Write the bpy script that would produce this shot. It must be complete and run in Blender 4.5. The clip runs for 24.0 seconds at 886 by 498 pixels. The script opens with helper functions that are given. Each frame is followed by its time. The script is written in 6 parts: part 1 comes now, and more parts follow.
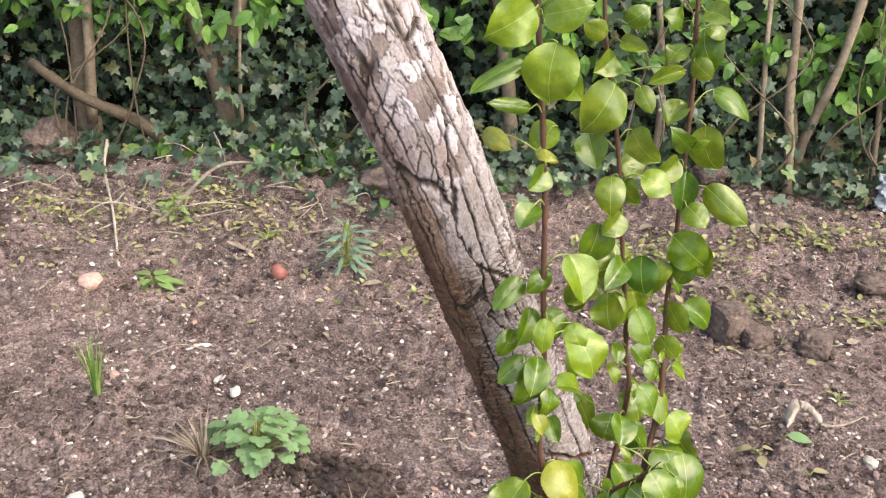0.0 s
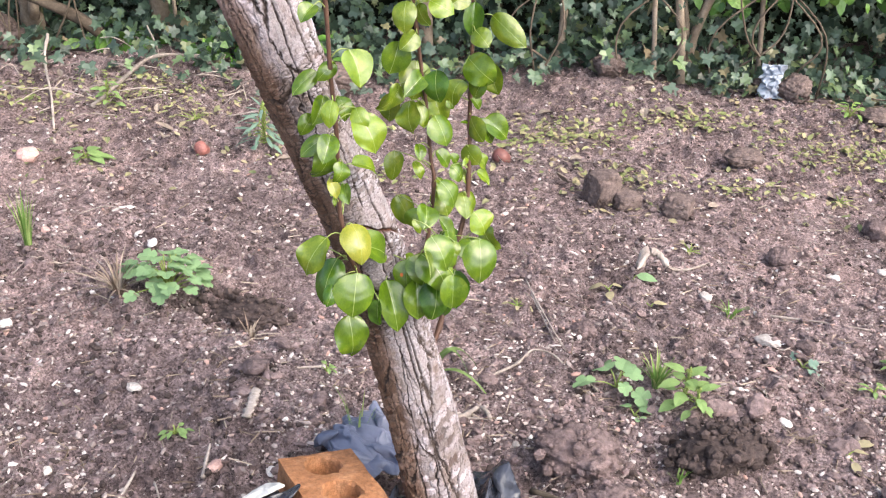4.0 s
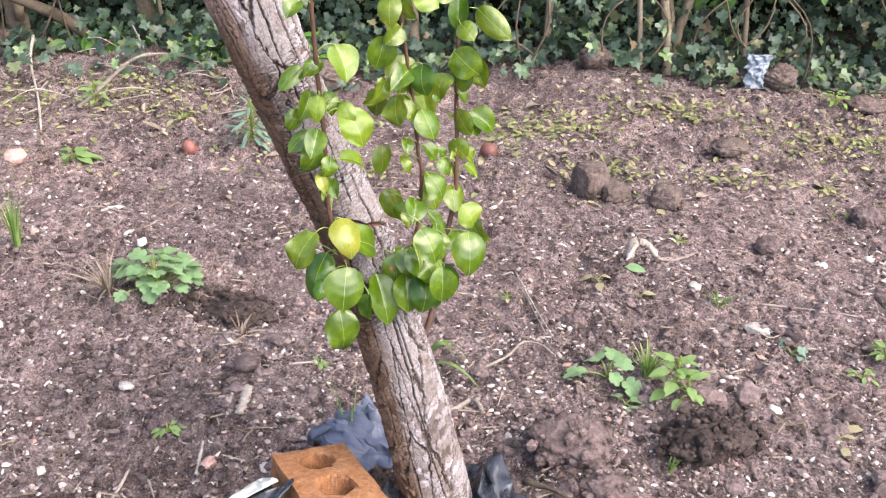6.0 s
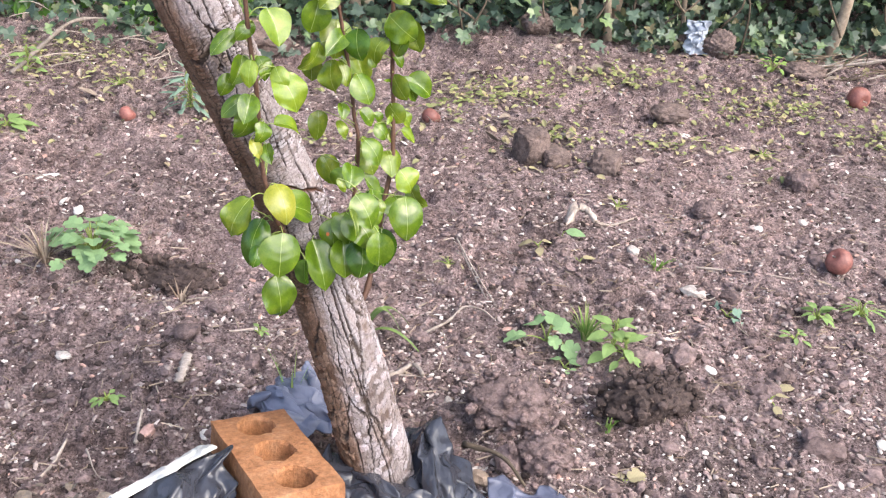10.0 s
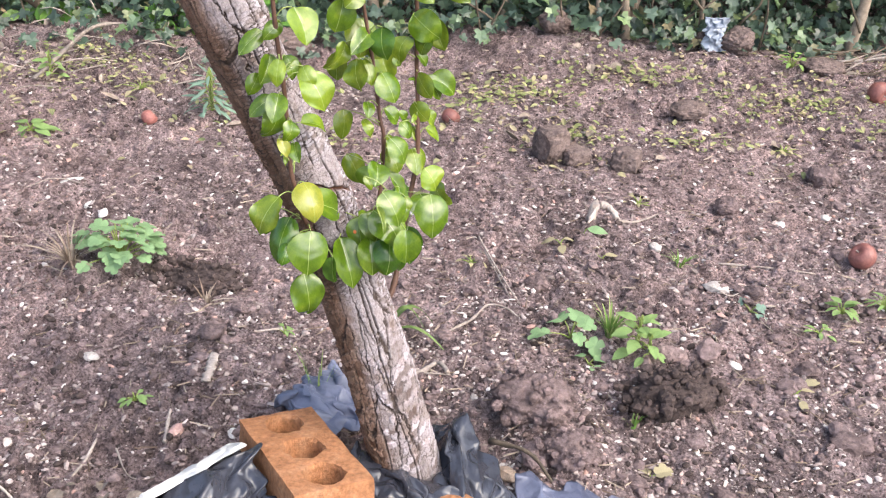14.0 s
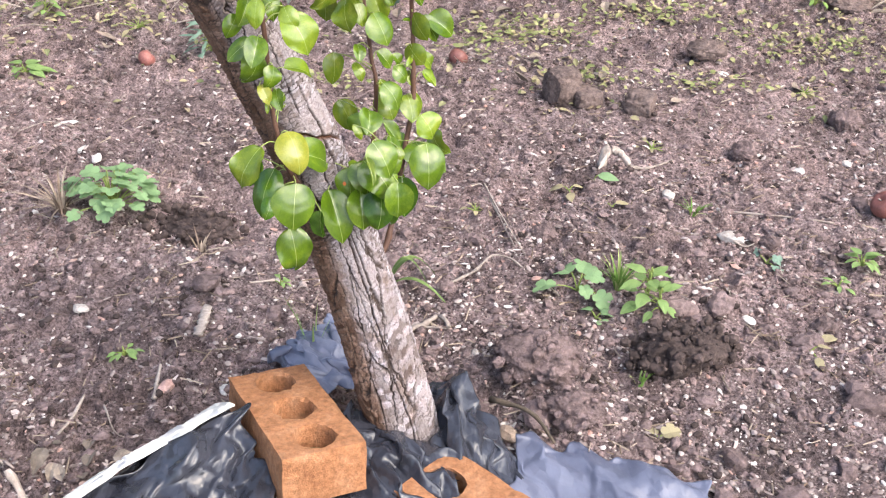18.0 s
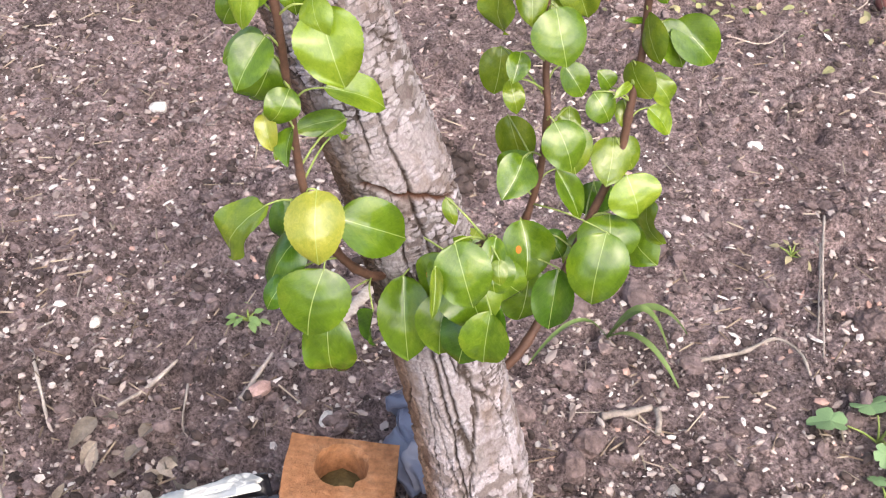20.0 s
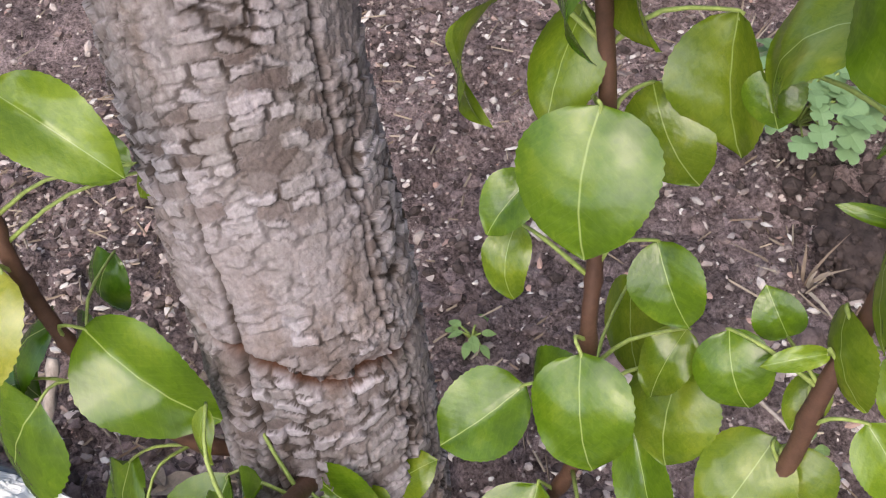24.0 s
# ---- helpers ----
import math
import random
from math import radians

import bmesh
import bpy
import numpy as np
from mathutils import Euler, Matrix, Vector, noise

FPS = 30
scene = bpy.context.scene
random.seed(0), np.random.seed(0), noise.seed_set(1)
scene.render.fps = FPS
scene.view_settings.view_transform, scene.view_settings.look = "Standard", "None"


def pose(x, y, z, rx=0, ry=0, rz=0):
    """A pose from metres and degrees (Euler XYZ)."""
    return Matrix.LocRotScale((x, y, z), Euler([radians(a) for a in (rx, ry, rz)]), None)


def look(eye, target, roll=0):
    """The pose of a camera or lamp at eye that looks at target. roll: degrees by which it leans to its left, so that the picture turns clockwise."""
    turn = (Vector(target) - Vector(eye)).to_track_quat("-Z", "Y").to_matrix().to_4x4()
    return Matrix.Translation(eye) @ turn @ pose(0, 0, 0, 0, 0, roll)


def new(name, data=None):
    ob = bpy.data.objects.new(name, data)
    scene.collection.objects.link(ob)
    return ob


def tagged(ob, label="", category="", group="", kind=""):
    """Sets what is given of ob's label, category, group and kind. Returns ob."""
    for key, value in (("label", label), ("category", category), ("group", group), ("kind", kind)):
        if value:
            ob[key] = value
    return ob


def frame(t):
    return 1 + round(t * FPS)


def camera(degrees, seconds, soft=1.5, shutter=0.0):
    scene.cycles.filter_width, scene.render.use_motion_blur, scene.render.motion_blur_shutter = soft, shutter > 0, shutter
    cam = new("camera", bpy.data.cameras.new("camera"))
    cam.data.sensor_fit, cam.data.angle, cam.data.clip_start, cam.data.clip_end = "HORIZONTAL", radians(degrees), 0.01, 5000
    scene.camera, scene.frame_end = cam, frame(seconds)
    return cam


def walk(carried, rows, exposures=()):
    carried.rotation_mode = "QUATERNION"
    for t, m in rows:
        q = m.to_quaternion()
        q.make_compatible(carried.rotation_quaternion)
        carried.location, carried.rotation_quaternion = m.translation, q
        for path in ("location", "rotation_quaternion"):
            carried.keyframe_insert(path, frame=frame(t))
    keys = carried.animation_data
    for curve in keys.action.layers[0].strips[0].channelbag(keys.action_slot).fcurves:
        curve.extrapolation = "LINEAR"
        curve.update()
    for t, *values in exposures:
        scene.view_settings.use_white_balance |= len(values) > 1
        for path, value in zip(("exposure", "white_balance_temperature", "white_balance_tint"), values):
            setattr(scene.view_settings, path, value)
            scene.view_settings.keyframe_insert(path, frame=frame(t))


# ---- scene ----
cam = camera(45.0, 24.0, soft=1.15)
PATH = [
    (0, (-0.061, 0.023, 1.034), (-0.179, 1.829, 0.183), 2.1),
    (0.5, (0.001, -0.047, 1.03), (-0.14, 1.721, 0.106), 2.2),
    (1, (0.069, -0.132, 1.026), (-0.097, 1.635, 0.104), 3.7),
    (1.5, (0.102, -0.173, 1.019), (-0.112, 1.576, 0.074), 3.5),
    (2, (0.11, -0.195, 1.012), (-0.106, 1.521, 0.008), 3.5),
    (2.5, (0.111, -0.21, 1.017), (-0.119, 1.509, 0.022), 2.6),
    (3, (0.123, -0.22, 1.018), (-0.04, 1.52, 0.045), 2.4),
    (3.5, (0.135, -0.229, 1.014), (0.053, 1.526, 0.059), 2.7),
    (5.5, (0.133, -0.244, 1.016), (0.056, 1.512, 0.062), 2.1),
    (6, (0.137, -0.243, 1.014), (0.077, 1.51, 0.054), 1.8),
    (6.5, (0.137, -0.243, 1.012), (0.111, 1.493, 0.019), 1.9),
    (7, (0.138, -0.241, 1.009), (0.104, 1.482, -0.005), 1.4),
    (7.5, (0.137, -0.241, 1.008), (0.091, 1.477, -0.014), 1.2),
    (8, (0.136, -0.244, 1.009), (0.086, 1.472, -0.016), 1.3),
    (8.5, (0.137, -0.249, 1.009), (0.124, 1.473, -0.009), 2.3),
    (9, (0.135, -0.251, 1.011), (0.116, 1.474, -0.001), 2.1),
    (9.5, (0.137, -0.251, 1.012), (0.115, 1.479, 0.009), 1.9),
    (10, (0.15, -0.247, 1.014), (0.19, 1.479, 0.004), 3.0),
    (10.5, (0.147, -0.247, 1.013), (0.182, 1.482, 0.008), 2.9),
    (11, (0.144, -0.247, 1.012), (0.174, 1.486, 0.014), 2.7),
    (11.5, (0.142, -0.248, 1.014), (0.165, 1.487, 0.02), 2.4),
    (13.5, (0.141, -0.25, 1.011), (0.152, 1.477, 0.003), 1.7),
    (14, (0.138, -0.256, 1.011), (0.148, 1.472, 0.004), 1.9),
    (14.5, (0.143, -0.263, 1.014), (0.151, 1.467, 0.011), 2.1),
    (15, (0.143, -0.266, 1.013), (0.148, 1.466, 0.012), 2.0),
    (15.5, (0.145, -0.266, 1.012), (0.145, 1.466, 0.012), 1.8),
    (16, (0.149, -0.261, 1.01), (0.147, 1.465, -0.001), 1.4),
    (16.5, (0.151, -0.259, 1.008), (0.147, 1.46, -0.015), 1.1),
    (17, (0.153, -0.258, 1.006), (0.152, 1.451, -0.034), 1.1),
    (17.5, (0.159, -0.247, 0.999), (0.152, 1.451, -0.058), 1.2),
    (19.5, (0.215, 0.23, 0.933), (-0.109, 1.677, -0.41), 5.5),
    (20, (0.302, 0.387, 0.904), (-0.422, 1.65, -0.468), 0.6),
    (20.5, (0.312, 0.482, 0.895), (-0.61, 1.583, -0.497), -1.4),
    (21, (0.263, 0.59, 0.879), (-0.709, 1.557, -0.577), -1.6),
    (21.5, (0.226, 0.655, 0.832), (-0.716, 1.578, -0.671), 5.5),
    (22, (0.286, 0.72, 0.769), (-0.949, 1.337, -0.678), -4.6),
    (22.5, (0.306, 0.775, 0.745), (-0.998, 1.256, -0.693), -7.9),
    (23, (0.318, 0.795, 0.742), (-1.031, 1.274, -0.654), -8.6),
    (23.5, (0.293, 0.812, 0.732), (-1.081, 1.206, -0.667), -9.7),
    (24, (0.248, 0.853, 0.717), (-1.095, 1.172, -0.731), -7.2),
]
walk(cam, [(t, look(eye, target, roll)) for t, eye, target, roll in PATH], exposures=[(0.0, 1.31, 7250, 4), (1.0, 1.32, 7150, 6), (2.0, 1.56, 6750, 8), (3.5, 1.56, 6600, 9), (18.0, 1.56, 6550, 9), (20.0, 1.44, 6700, 10), (21.0, 1.25, 6800, 10), (22.0, 1.04, 6600, 8), (23.0, 0.90, 6600, 8), (24.0, 0.82, 6550, 9)])

# ---- daylight: bright overcast, light from the upper right ----
world = bpy.data.worlds.new("sky")
scene.world = world
world.use_nodes = True
wn = world.node_tree.nodes
sky = wn.new("ShaderNodeTexSky")
sky.sky_type, sky.sun_disc = "NISHITA", False
sky.sun_elevation, sky.sun_rotation = radians(50), radians(122)
sky.air_density, sky.dust_density, sky.ozone_density = 1.0, 4.0, 0.6
wn["Background"].inputs["Strength"].default_value = 0.15
world.node_tree.links.new(sky.outputs["Color"], wn["Background"].inputs["Color"])
sun = new("sun", bpy.data.lights.new("sun", "SUN"))
sun.data.energy, sun.data.angle, sun.data.color = 1.15, radians(80), (1.0, 0.98, 0.965)
sun.matrix_world = look((2.4, -0.6, 3.3), (0, 0.9, 0))


# ---- materials ----
def mat_nodes(name):
    m = bpy.data.materials.new(name)
    m.use_nodes = True
    return m, m.node_tree.nodes, m.node_tree.links, m.node_tree.nodes["Principled BSDF"]


def ramp(nodes, stops):
    r = nodes.new("ShaderNodeValToRGB")
    e = r.color_ramp.elements
    while len(e) < len(stops):
        e.new(0.5)
    for k, (p, c) in zip(e, stops):
        k.position, k.color = p, (*c, 1)
    return r


def noise_tex(nodes, links, scale, detail=6, rough=0.6, vec=None, stretch=None):
    n = nodes.new("ShaderNodeTexNoise")
    n.inputs["Scale"].default_value, n.inputs["Detail"].default_value, n.inputs["Roughness"].default_value = scale, detail, rough
    if vec is not None:
        if stretch:
            mp = nodes.new("ShaderNodeMapping")
            mp.inputs["Scale"].default_value = stretch
            links.new(vec, mp.inputs["Vector"])
            vec = mp.outputs["Vector"]
        links.new(vec, n.inputs["Vector"])
    return n


def mix_col(nodes, links, fac, a, b, mode="MIX"):
    m = nodes.new("ShaderNodeMix")
    m.data_type, m.blend_type = "RGBA", mode
    for sock, v in ((m.inputs[0], fac), (m.inputs[6], a), (m.inputs[7], b)):
        if hasattr(v, "is_linked"):
            links.new(v, sock)
        else:
            sock.default_value = v if not isinstance(v, tuple) else (*v, 1)
    return m.outputs[2]


def bump(nodes, links, height, strength, dist, bsdf):
    b = nodes.new("ShaderNodeBump")
    b.inputs["Strength"].default_value, b.inputs["Distance"].default_value = strength, dist
    links.new(height, b.inputs["Height"])
    links.new(b.outputs["Normal"], bsdf.inputs["Normal"])


def rough_mat(name, dark, light, scale, rough=0.85, fine=None, fine_amt=0.35, bump_scale=None, bump_amt=0.4, bump_dist=0.004,
              island=0.0, obj_rand=0.0, spec=0.3, stretch=None, third=None):
    """A matt material with two scales of colour and fine relief; island and obj_rand vary the value from piece to piece."""
    m, n, l, p = mat_nodes(name)
    co = n.new("ShaderNodeTexCoord").outputs["Object"]
    a = noise_tex(n, l, scale, 7, 0.65, co, stretch)
    stops = [(0.3, dark), (0.7, light)] if third is None else [(0.28, dark), (0.52, light), (0.75, third)]
    r = ramp(n, stops)
    l.new(a.outputs["Fac"], r.inputs["Fac"])
    col = r.outputs["Color"]
    b = noise_tex(n, l, fine or scale * 9, 5, 0.7, co, stretch)
    r2 = ramp(n, [(0.3, (1 - fine_amt,) * 3), (0.7, (1 + fine_amt * 0.5,) * 3)])
    l.new(b.outputs["Fac"], r2.inputs["Fac"])
    col = mix_col(n, l, 1.0, col, r2.outputs["Color"], "MULTIPLY")
    for amt, sock in ((island, "geo"), (obj_rand, "obj")):
        if amt:
            rnd = n.new("ShaderNodeNewGeometry").outputs["Random Per Island"] if sock == "geo" else n.new("ShaderNodeObjectInfo").outputs["Random"]
            r3 = ramp(n, [(0.0, (1 - amt,) * 3), (1.0, (1 + amt * 0.6,) * 3)])
            l.new(rnd, r3.inputs["Fac"])
            col = mix_col(n, l, 1.0, col, r3.outputs["Color"], "MULTIPLY")
    l.new(col, p.inputs["Base Color"])
    p.inputs["Roughness"].default_value = rough
    p.inputs["Specular IOR Level"].default_value = spec
    c = noise_tex(n, l, bump_scale or scale * 12, 9, 0.72, co, stretch)
    bump(n, l, c.outputs["Fac"], bump_amt, bump_dist, p)
    return m


def island_mat(name, stops, rough=0.8, spec=0.3, noise_scale=60, amt=0.25, through_light=0.0):
    """Each loose piece takes its own colour from the ramp."""
    m, n, l, p = mat_nodes(name)
    r = ramp(n, stops)
    l.new(n.new("ShaderNodeNewGeometry").outputs["Random Per Island"], r.inputs["Fac"])
    co = n.new("ShaderNodeTexCoord").outputs["Object"]
    a = noise_tex(n, l, noise_scale, 4, 0.6, co)
    r2 = ramp(n, [(0.3, (1 - amt,) * 3), (0.7, (1 + amt * 0.4,) * 3)])
    l.new(a.outputs["Fac"], r2.inputs["Fac"])
    col = mix_col(n, l, 1.0, r.outputs["Color"], r2.outputs["Color"], "MULTIPLY")
    l.new(col, p.inputs["Base Color"])
    p.inputs["Roughness"].default_value, p.inputs["Specular IOR Level"].default_value = rough, spec
    if through_light:
        tr = n.new("ShaderNodeBsdfTranslucent")
        mx = n.new("ShaderNodeMixShader")
        mx.inputs[0].default_value = through_light
        l.new(col, tr.inputs["Color"])
        l.new(p.outputs[0], mx.inputs[1])
        l.new(tr.outputs[0], mx.inputs[2])
        l.new(mx.outputs[0], n["Material Output"].inputs["Surface"])
    return m


def leaf_mat(name, dark, light, blotch, rough=0.24, rust=None):
    """Living pear leaf: pale midrib and side veins along its own length, mottled, lets some light through."""
    m, n, l, p = mat_nodes(name)
    co = n.new("ShaderNodeTexCoord").outputs["UV"]
    sep = n.new("ShaderNodeSeparateXYZ")
    l.new(co, sep.inputs[0])
    ob = n.new("ShaderNodeTexCoord").outputs["Object"]
    rnd = n.new("ShaderNodeObjectInfo").outputs["Random"]
    wob = n.new("ShaderNodeTexNoise")
    wob.noise_dimensions = "4D"
    wob.inputs["Scale"].default_value, wob.inputs["Detail"].default_value = 2.6, 5
    l.new(ob, wob.inputs["Vector"])
    sc = n.new("ShaderNodeMath")
    sc.operation = "MULTIPLY"
    sc.inputs[1].default_value = 40.0
    l.new(rnd, sc.inputs[0])
    l.new(sc.outputs[0], wob.inputs["W"])
    r = ramp(n, [(0.3, dark), (0.55, light), (0.78, blotch)])
    l.new(wob.outputs["Fac"], r.inputs["Fac"])
    spk = noise_tex(n, l, 13, 6, 0.7, wob.outputs["Color"], (1.2, 1.2, 1.2))
    spr = ramp(n, [(0.3, (0.68, 0.73, 0.66)), (0.7, (1.1, 1.03, 1.1))])
    l.new(spk.outputs["Fac"], spr.inputs["Fac"])
    base = mix_col(n, l, 1.0, r.outputs["Color"], spr.outputs["Color"], "MULTIPLY")
    # midrib: |u - 0.5|
    d = n.new("ShaderNodeMath")
    d.operation = "SUBTRACT"
    d.inputs[1].default_value = 0.5
    l.new(sep.outputs[0], d.inputs[0])
    ab = n.new("ShaderNodeMath")
    ab.operation = "ABSOLUTE"
    l.new(d.outputs[0], ab.inputs[0])
    rib = ramp(n, [(0.003, (0.85, 0.85, 0.85)), (0.009, (0, 0, 0))])
    l.new(ab.outputs[0], rib.inputs["Fac"])
    # side veins: v - 0.6 |u - 0.5|
    k = n.new("ShaderNodeMath")
    k.operation = "MULTIPLY_ADD"
    k.inputs[1].default_value = -0.75
    l.new(ab.outputs[0], k.inputs[0])
    l.new(sep.outputs[1], k.inputs[2])
    wv = n.new("ShaderNodeMath")
    wv.operation = "MULTIPLY"
    wv.inputs[1].default_value = 62.0
    l.new(k.outputs[0], wv.inputs[0])
    sn = n.new("ShaderNodeMath")
    sn.operation = "SINE"
    l.new(wv.outputs[0], sn.inputs[0])
    vein = ramp(n, [(0.95, (0, 0, 0)), (1.0, (0.05, 0.05, 0.05))])
    l.new(sn.outputs[0], vein.inputs["Fac"])
    col = mix_col(n, l, vein.outputs["Color"], base, (0.36, 0.46, 0.12))
    col = mix_col(n, l, rib.outputs["Color"], col, (0.36, 0.45, 0.13))
    if rust:
        ds = n.new("ShaderNodeVectorMath")
        ds.operation = "DISTANCE"
        ds.inputs[1].default_value = (*rust, 0)
        l.new(co, ds.inputs[0])
        spot = ramp(n, [(0.045, (1, 1, 1)), (0.07, (0, 0, 0))])
        l.new(ds.outputs["Value"], spot.inputs["Fac"])
        col = mix_col(n, l, spot.outputs["Color"], col, (0.7, 0.17, 0.012))
    l.new(col, p.inputs["Base Color"])
    p.inputs["Roughness"].default_value, p.inputs["Specular IOR Level"].default_value = rough, 0.75
    hsum = n.new("ShaderNodeMath")
    hsum.operation = "MULTIPLY_ADD"
    hsum.inputs[1].default_value = -0.008
    l.new(sn.outputs[0], hsum.inputs[0])
    l.new(wob.outputs["Fac"], hsum.inputs[2])
    bump(n, l, hsum.outputs[0], 0.3, 0.003, p)
    tr = n.new("ShaderNodeBsdfTranslucent")
    mx = n.new("ShaderNodeMixShader")
    mx.inputs[0].default_value = 0.28
    l.new(col, tr.inputs["Color"])
    l.new(p.outputs[0], mx.inputs[1])
    l.new(tr.outputs[0], mx.inputs[2])
    l.new(mx.outputs[0], n["Material Output"].inputs["Surface"])
    return m


def soil_mat():
    """Dry dug soil: broad pinkish and brown patches, damp spots, grit, and dark specks for the shade between crumbs."""
    m, n, l, p = mat_nodes("soil")
    co = n.new("ShaderNodeTexCoord").outputs["Object"]
    wide = noise_tex(n, l, 1.9, 5, 0.6, co)
    r = ramp(n, [(0.32, (0.235, 0.186, 0.183)), (0.5, (0.345, 0.266, 0.264)), (0.68, (0.435, 0.323, 0.311))])
    l.new(wide.outputs["Fac"], r.inputs["Fac"])
    col = r.outputs["Color"]
    # low ends deepened: shadows between crumbs put into the colour
    for sc, det, lo, hi in ((9, 6, (0.5, 0.48, 0.48), (1.28, 1.28, 1.28)), (46, 6, (0.42, 0.4, 0.4), (1.36, 1.36, 1.36)), (230, 4, (0.3, 0.28, 0.27), (1.7, 1.7, 1.7))):
        a = noise_tex(n, l, sc, det, 0.68, co)
        q = ramp(n, [(0.33, lo), (0.68, hi)])
        l.new(a.outputs["Fac"], q.inputs["Fac"])
        col = mix_col(n, l, 1.0, col, q.outputs["Color"], "MULTIPLY")
    l.new(col, p.inputs["Base Color"])
    p.inputs["Roughness"].default_value, p.inputs["Specular IOR Level"].default_value = 0.95, 0.15
    b = noise_tex(n, l, 90, 8, 0.74, co)
    bump(n, l, b.outputs["Fac"], 1.0, 0.02, p)
    return m


SOIL = soil_mat()
CLOD = rough_mat("dry_clod", (0.19, 0.138, 0.134), (0.37, 0.275, 0.27), 14, 0.95, fine=90, fine_amt=0.55, bump_scale=110, bump_amt=1.0, bump_dist=0.009, spec=0.15, island=0.3)
DARKCLOD = rough_mat("brown_clod", (0.125, 0.093, 0.085), (0.235, 0.178, 0.165), 22, 0.95, fine=110, fine_amt=0.5, bump_scale=90, bump_amt=0.9, bump_dist=0.007, spec=0.15)
# damp soil of the mounds; also the shade colour of the dark crumbs
DAMPSHADE = rough_mat("damp_shade_soil", (0.055, 0.041, 0.038), (0.12, 0.088, 0.082), 16, 0.9, fine=90, fine_amt=0.5, bump_scale=150, bump_amt=0.9, spec=0.2, island=0.3)


def facet(nodes, links, cell, pos):
    """Height of a plate tilted its own way in each cell."""
    off = nodes.new("ShaderNodeVectorMath")
    off.operation = "SUBTRACT"
    links.new(pos, off.inputs[0])
    links.new(cell.outputs["Position"], off.inputs[1])
    lean = nodes.new("ShaderNodeVectorMath")
    lean.operation = "SUBTRACT"
    lean.inputs[1].default_value = (0.5, 0.5, 0.5)
    links.new(cell.outputs["Color"], lean.inputs[0])
    dot = nodes.new("ShaderNodeVectorMath")
    dot.operation = "DOT_PRODUCT"
    links.new(off.outputs[0], dot.inputs[0])
    links.new(lean.outputs[0], dot.inputs[1])
    return dot.outputs["Value"]


def bark_mat():
    """Grey scaly bark: each plate its own tone, brown with painted-in shade in the fissures and under the lean,
    red-brown in the old saw cut.
    """
    m, n, l, p = mat_nodes("bark")
    uvn = n.new("ShaderNodeUVMap")
    uvn.uv_map = "UVMap"
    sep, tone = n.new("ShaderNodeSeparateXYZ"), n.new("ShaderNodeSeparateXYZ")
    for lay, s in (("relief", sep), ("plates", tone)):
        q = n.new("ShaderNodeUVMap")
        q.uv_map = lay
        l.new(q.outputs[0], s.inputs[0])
    big = noise_tex(n, l, 13, 6, 0.65, uvn.outputs[0])
    r = ramp(n, [(0.28, (0.225, 0.195, 0.195)), (0.5, (0.325, 0.292, 0.306)), (0.74, (0.43, 0.4, 0.43))])
    l.new(big.outputs["Fac"], r.inputs["Fac"])
    rf = ramp(n, [(0.0, (0.42, 0.36, 0.33)), (0.3, (0.8, 0.77, 0.75)), (0.7, (1.04, 1.04, 1.06)), (1.0, (1.36, 1.36, 1.41))])
    l.new(tone.outputs[0], rf.inputs["Fac"])
    col = mix_col(n, l, 1.0, r.outputs["Color"], rf.outputs["Color"], "MULTIPLY")
    pale = mix_col(n, l, tone.outputs[1], (1.0, 1.0, 1.0), (1.35, 1.35, 1.38))
    col = mix_col(n, l, 1.0, col, pale, "MULTIPLY")
    # patches of grey-green film and brown weathering
    film = noise_tex(n, l, 34, 5, 0.65, uvn.outputs[0], (1, 0.45, 1))
    fr = ramp(n, [(0.36, (0.76, 0.69, 0.62)), (0.5, (1, 1, 1)), (0.68, (1.03, 1.05, 1.02))])
    l.new(film.outputs["Fac"], fr.inputs["Fac"])
    col = mix_col(n, l, 1.0, col, fr.outputs["Color"], "MULTIPLY")
    fine = noise_tex(n, l, 480, 6, 0.72, uvn.outputs[0], (1, 0.7, 1))
    r2 = ramp(n, [(0.3, (0.68, 0.66, 0.65)), (0.7, (1.22, 1.22, 1.22))])
    l.new(fine.outputs["Fac"], r2.inputs["Fac"])
    col = mix_col(n, l, 1.0, col, r2.outputs["Color"], "MULTIPLY")
    # the brown, unweathered side under the lean, with shade put into the colour
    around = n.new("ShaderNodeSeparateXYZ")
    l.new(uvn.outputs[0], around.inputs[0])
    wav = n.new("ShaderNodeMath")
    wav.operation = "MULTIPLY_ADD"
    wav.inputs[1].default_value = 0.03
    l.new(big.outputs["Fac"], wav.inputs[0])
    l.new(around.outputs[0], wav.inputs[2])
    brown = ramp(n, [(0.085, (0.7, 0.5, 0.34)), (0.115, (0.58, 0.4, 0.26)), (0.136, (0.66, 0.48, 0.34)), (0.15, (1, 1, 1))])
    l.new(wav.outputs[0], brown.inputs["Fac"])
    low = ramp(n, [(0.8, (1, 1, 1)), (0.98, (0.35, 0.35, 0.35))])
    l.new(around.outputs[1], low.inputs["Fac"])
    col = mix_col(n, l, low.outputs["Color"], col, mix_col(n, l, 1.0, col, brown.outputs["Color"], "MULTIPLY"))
    # fissures and seams: dark inner bark, plus crevice shade put into the colour
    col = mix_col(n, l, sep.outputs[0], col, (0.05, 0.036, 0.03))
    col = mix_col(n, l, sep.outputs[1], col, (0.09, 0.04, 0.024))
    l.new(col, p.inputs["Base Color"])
    p.inputs["Roughness"].default_value, p.inputs["Specular IOR Level"].default_value = 0.88, 0.22
    h = n.new("ShaderNodeMath")
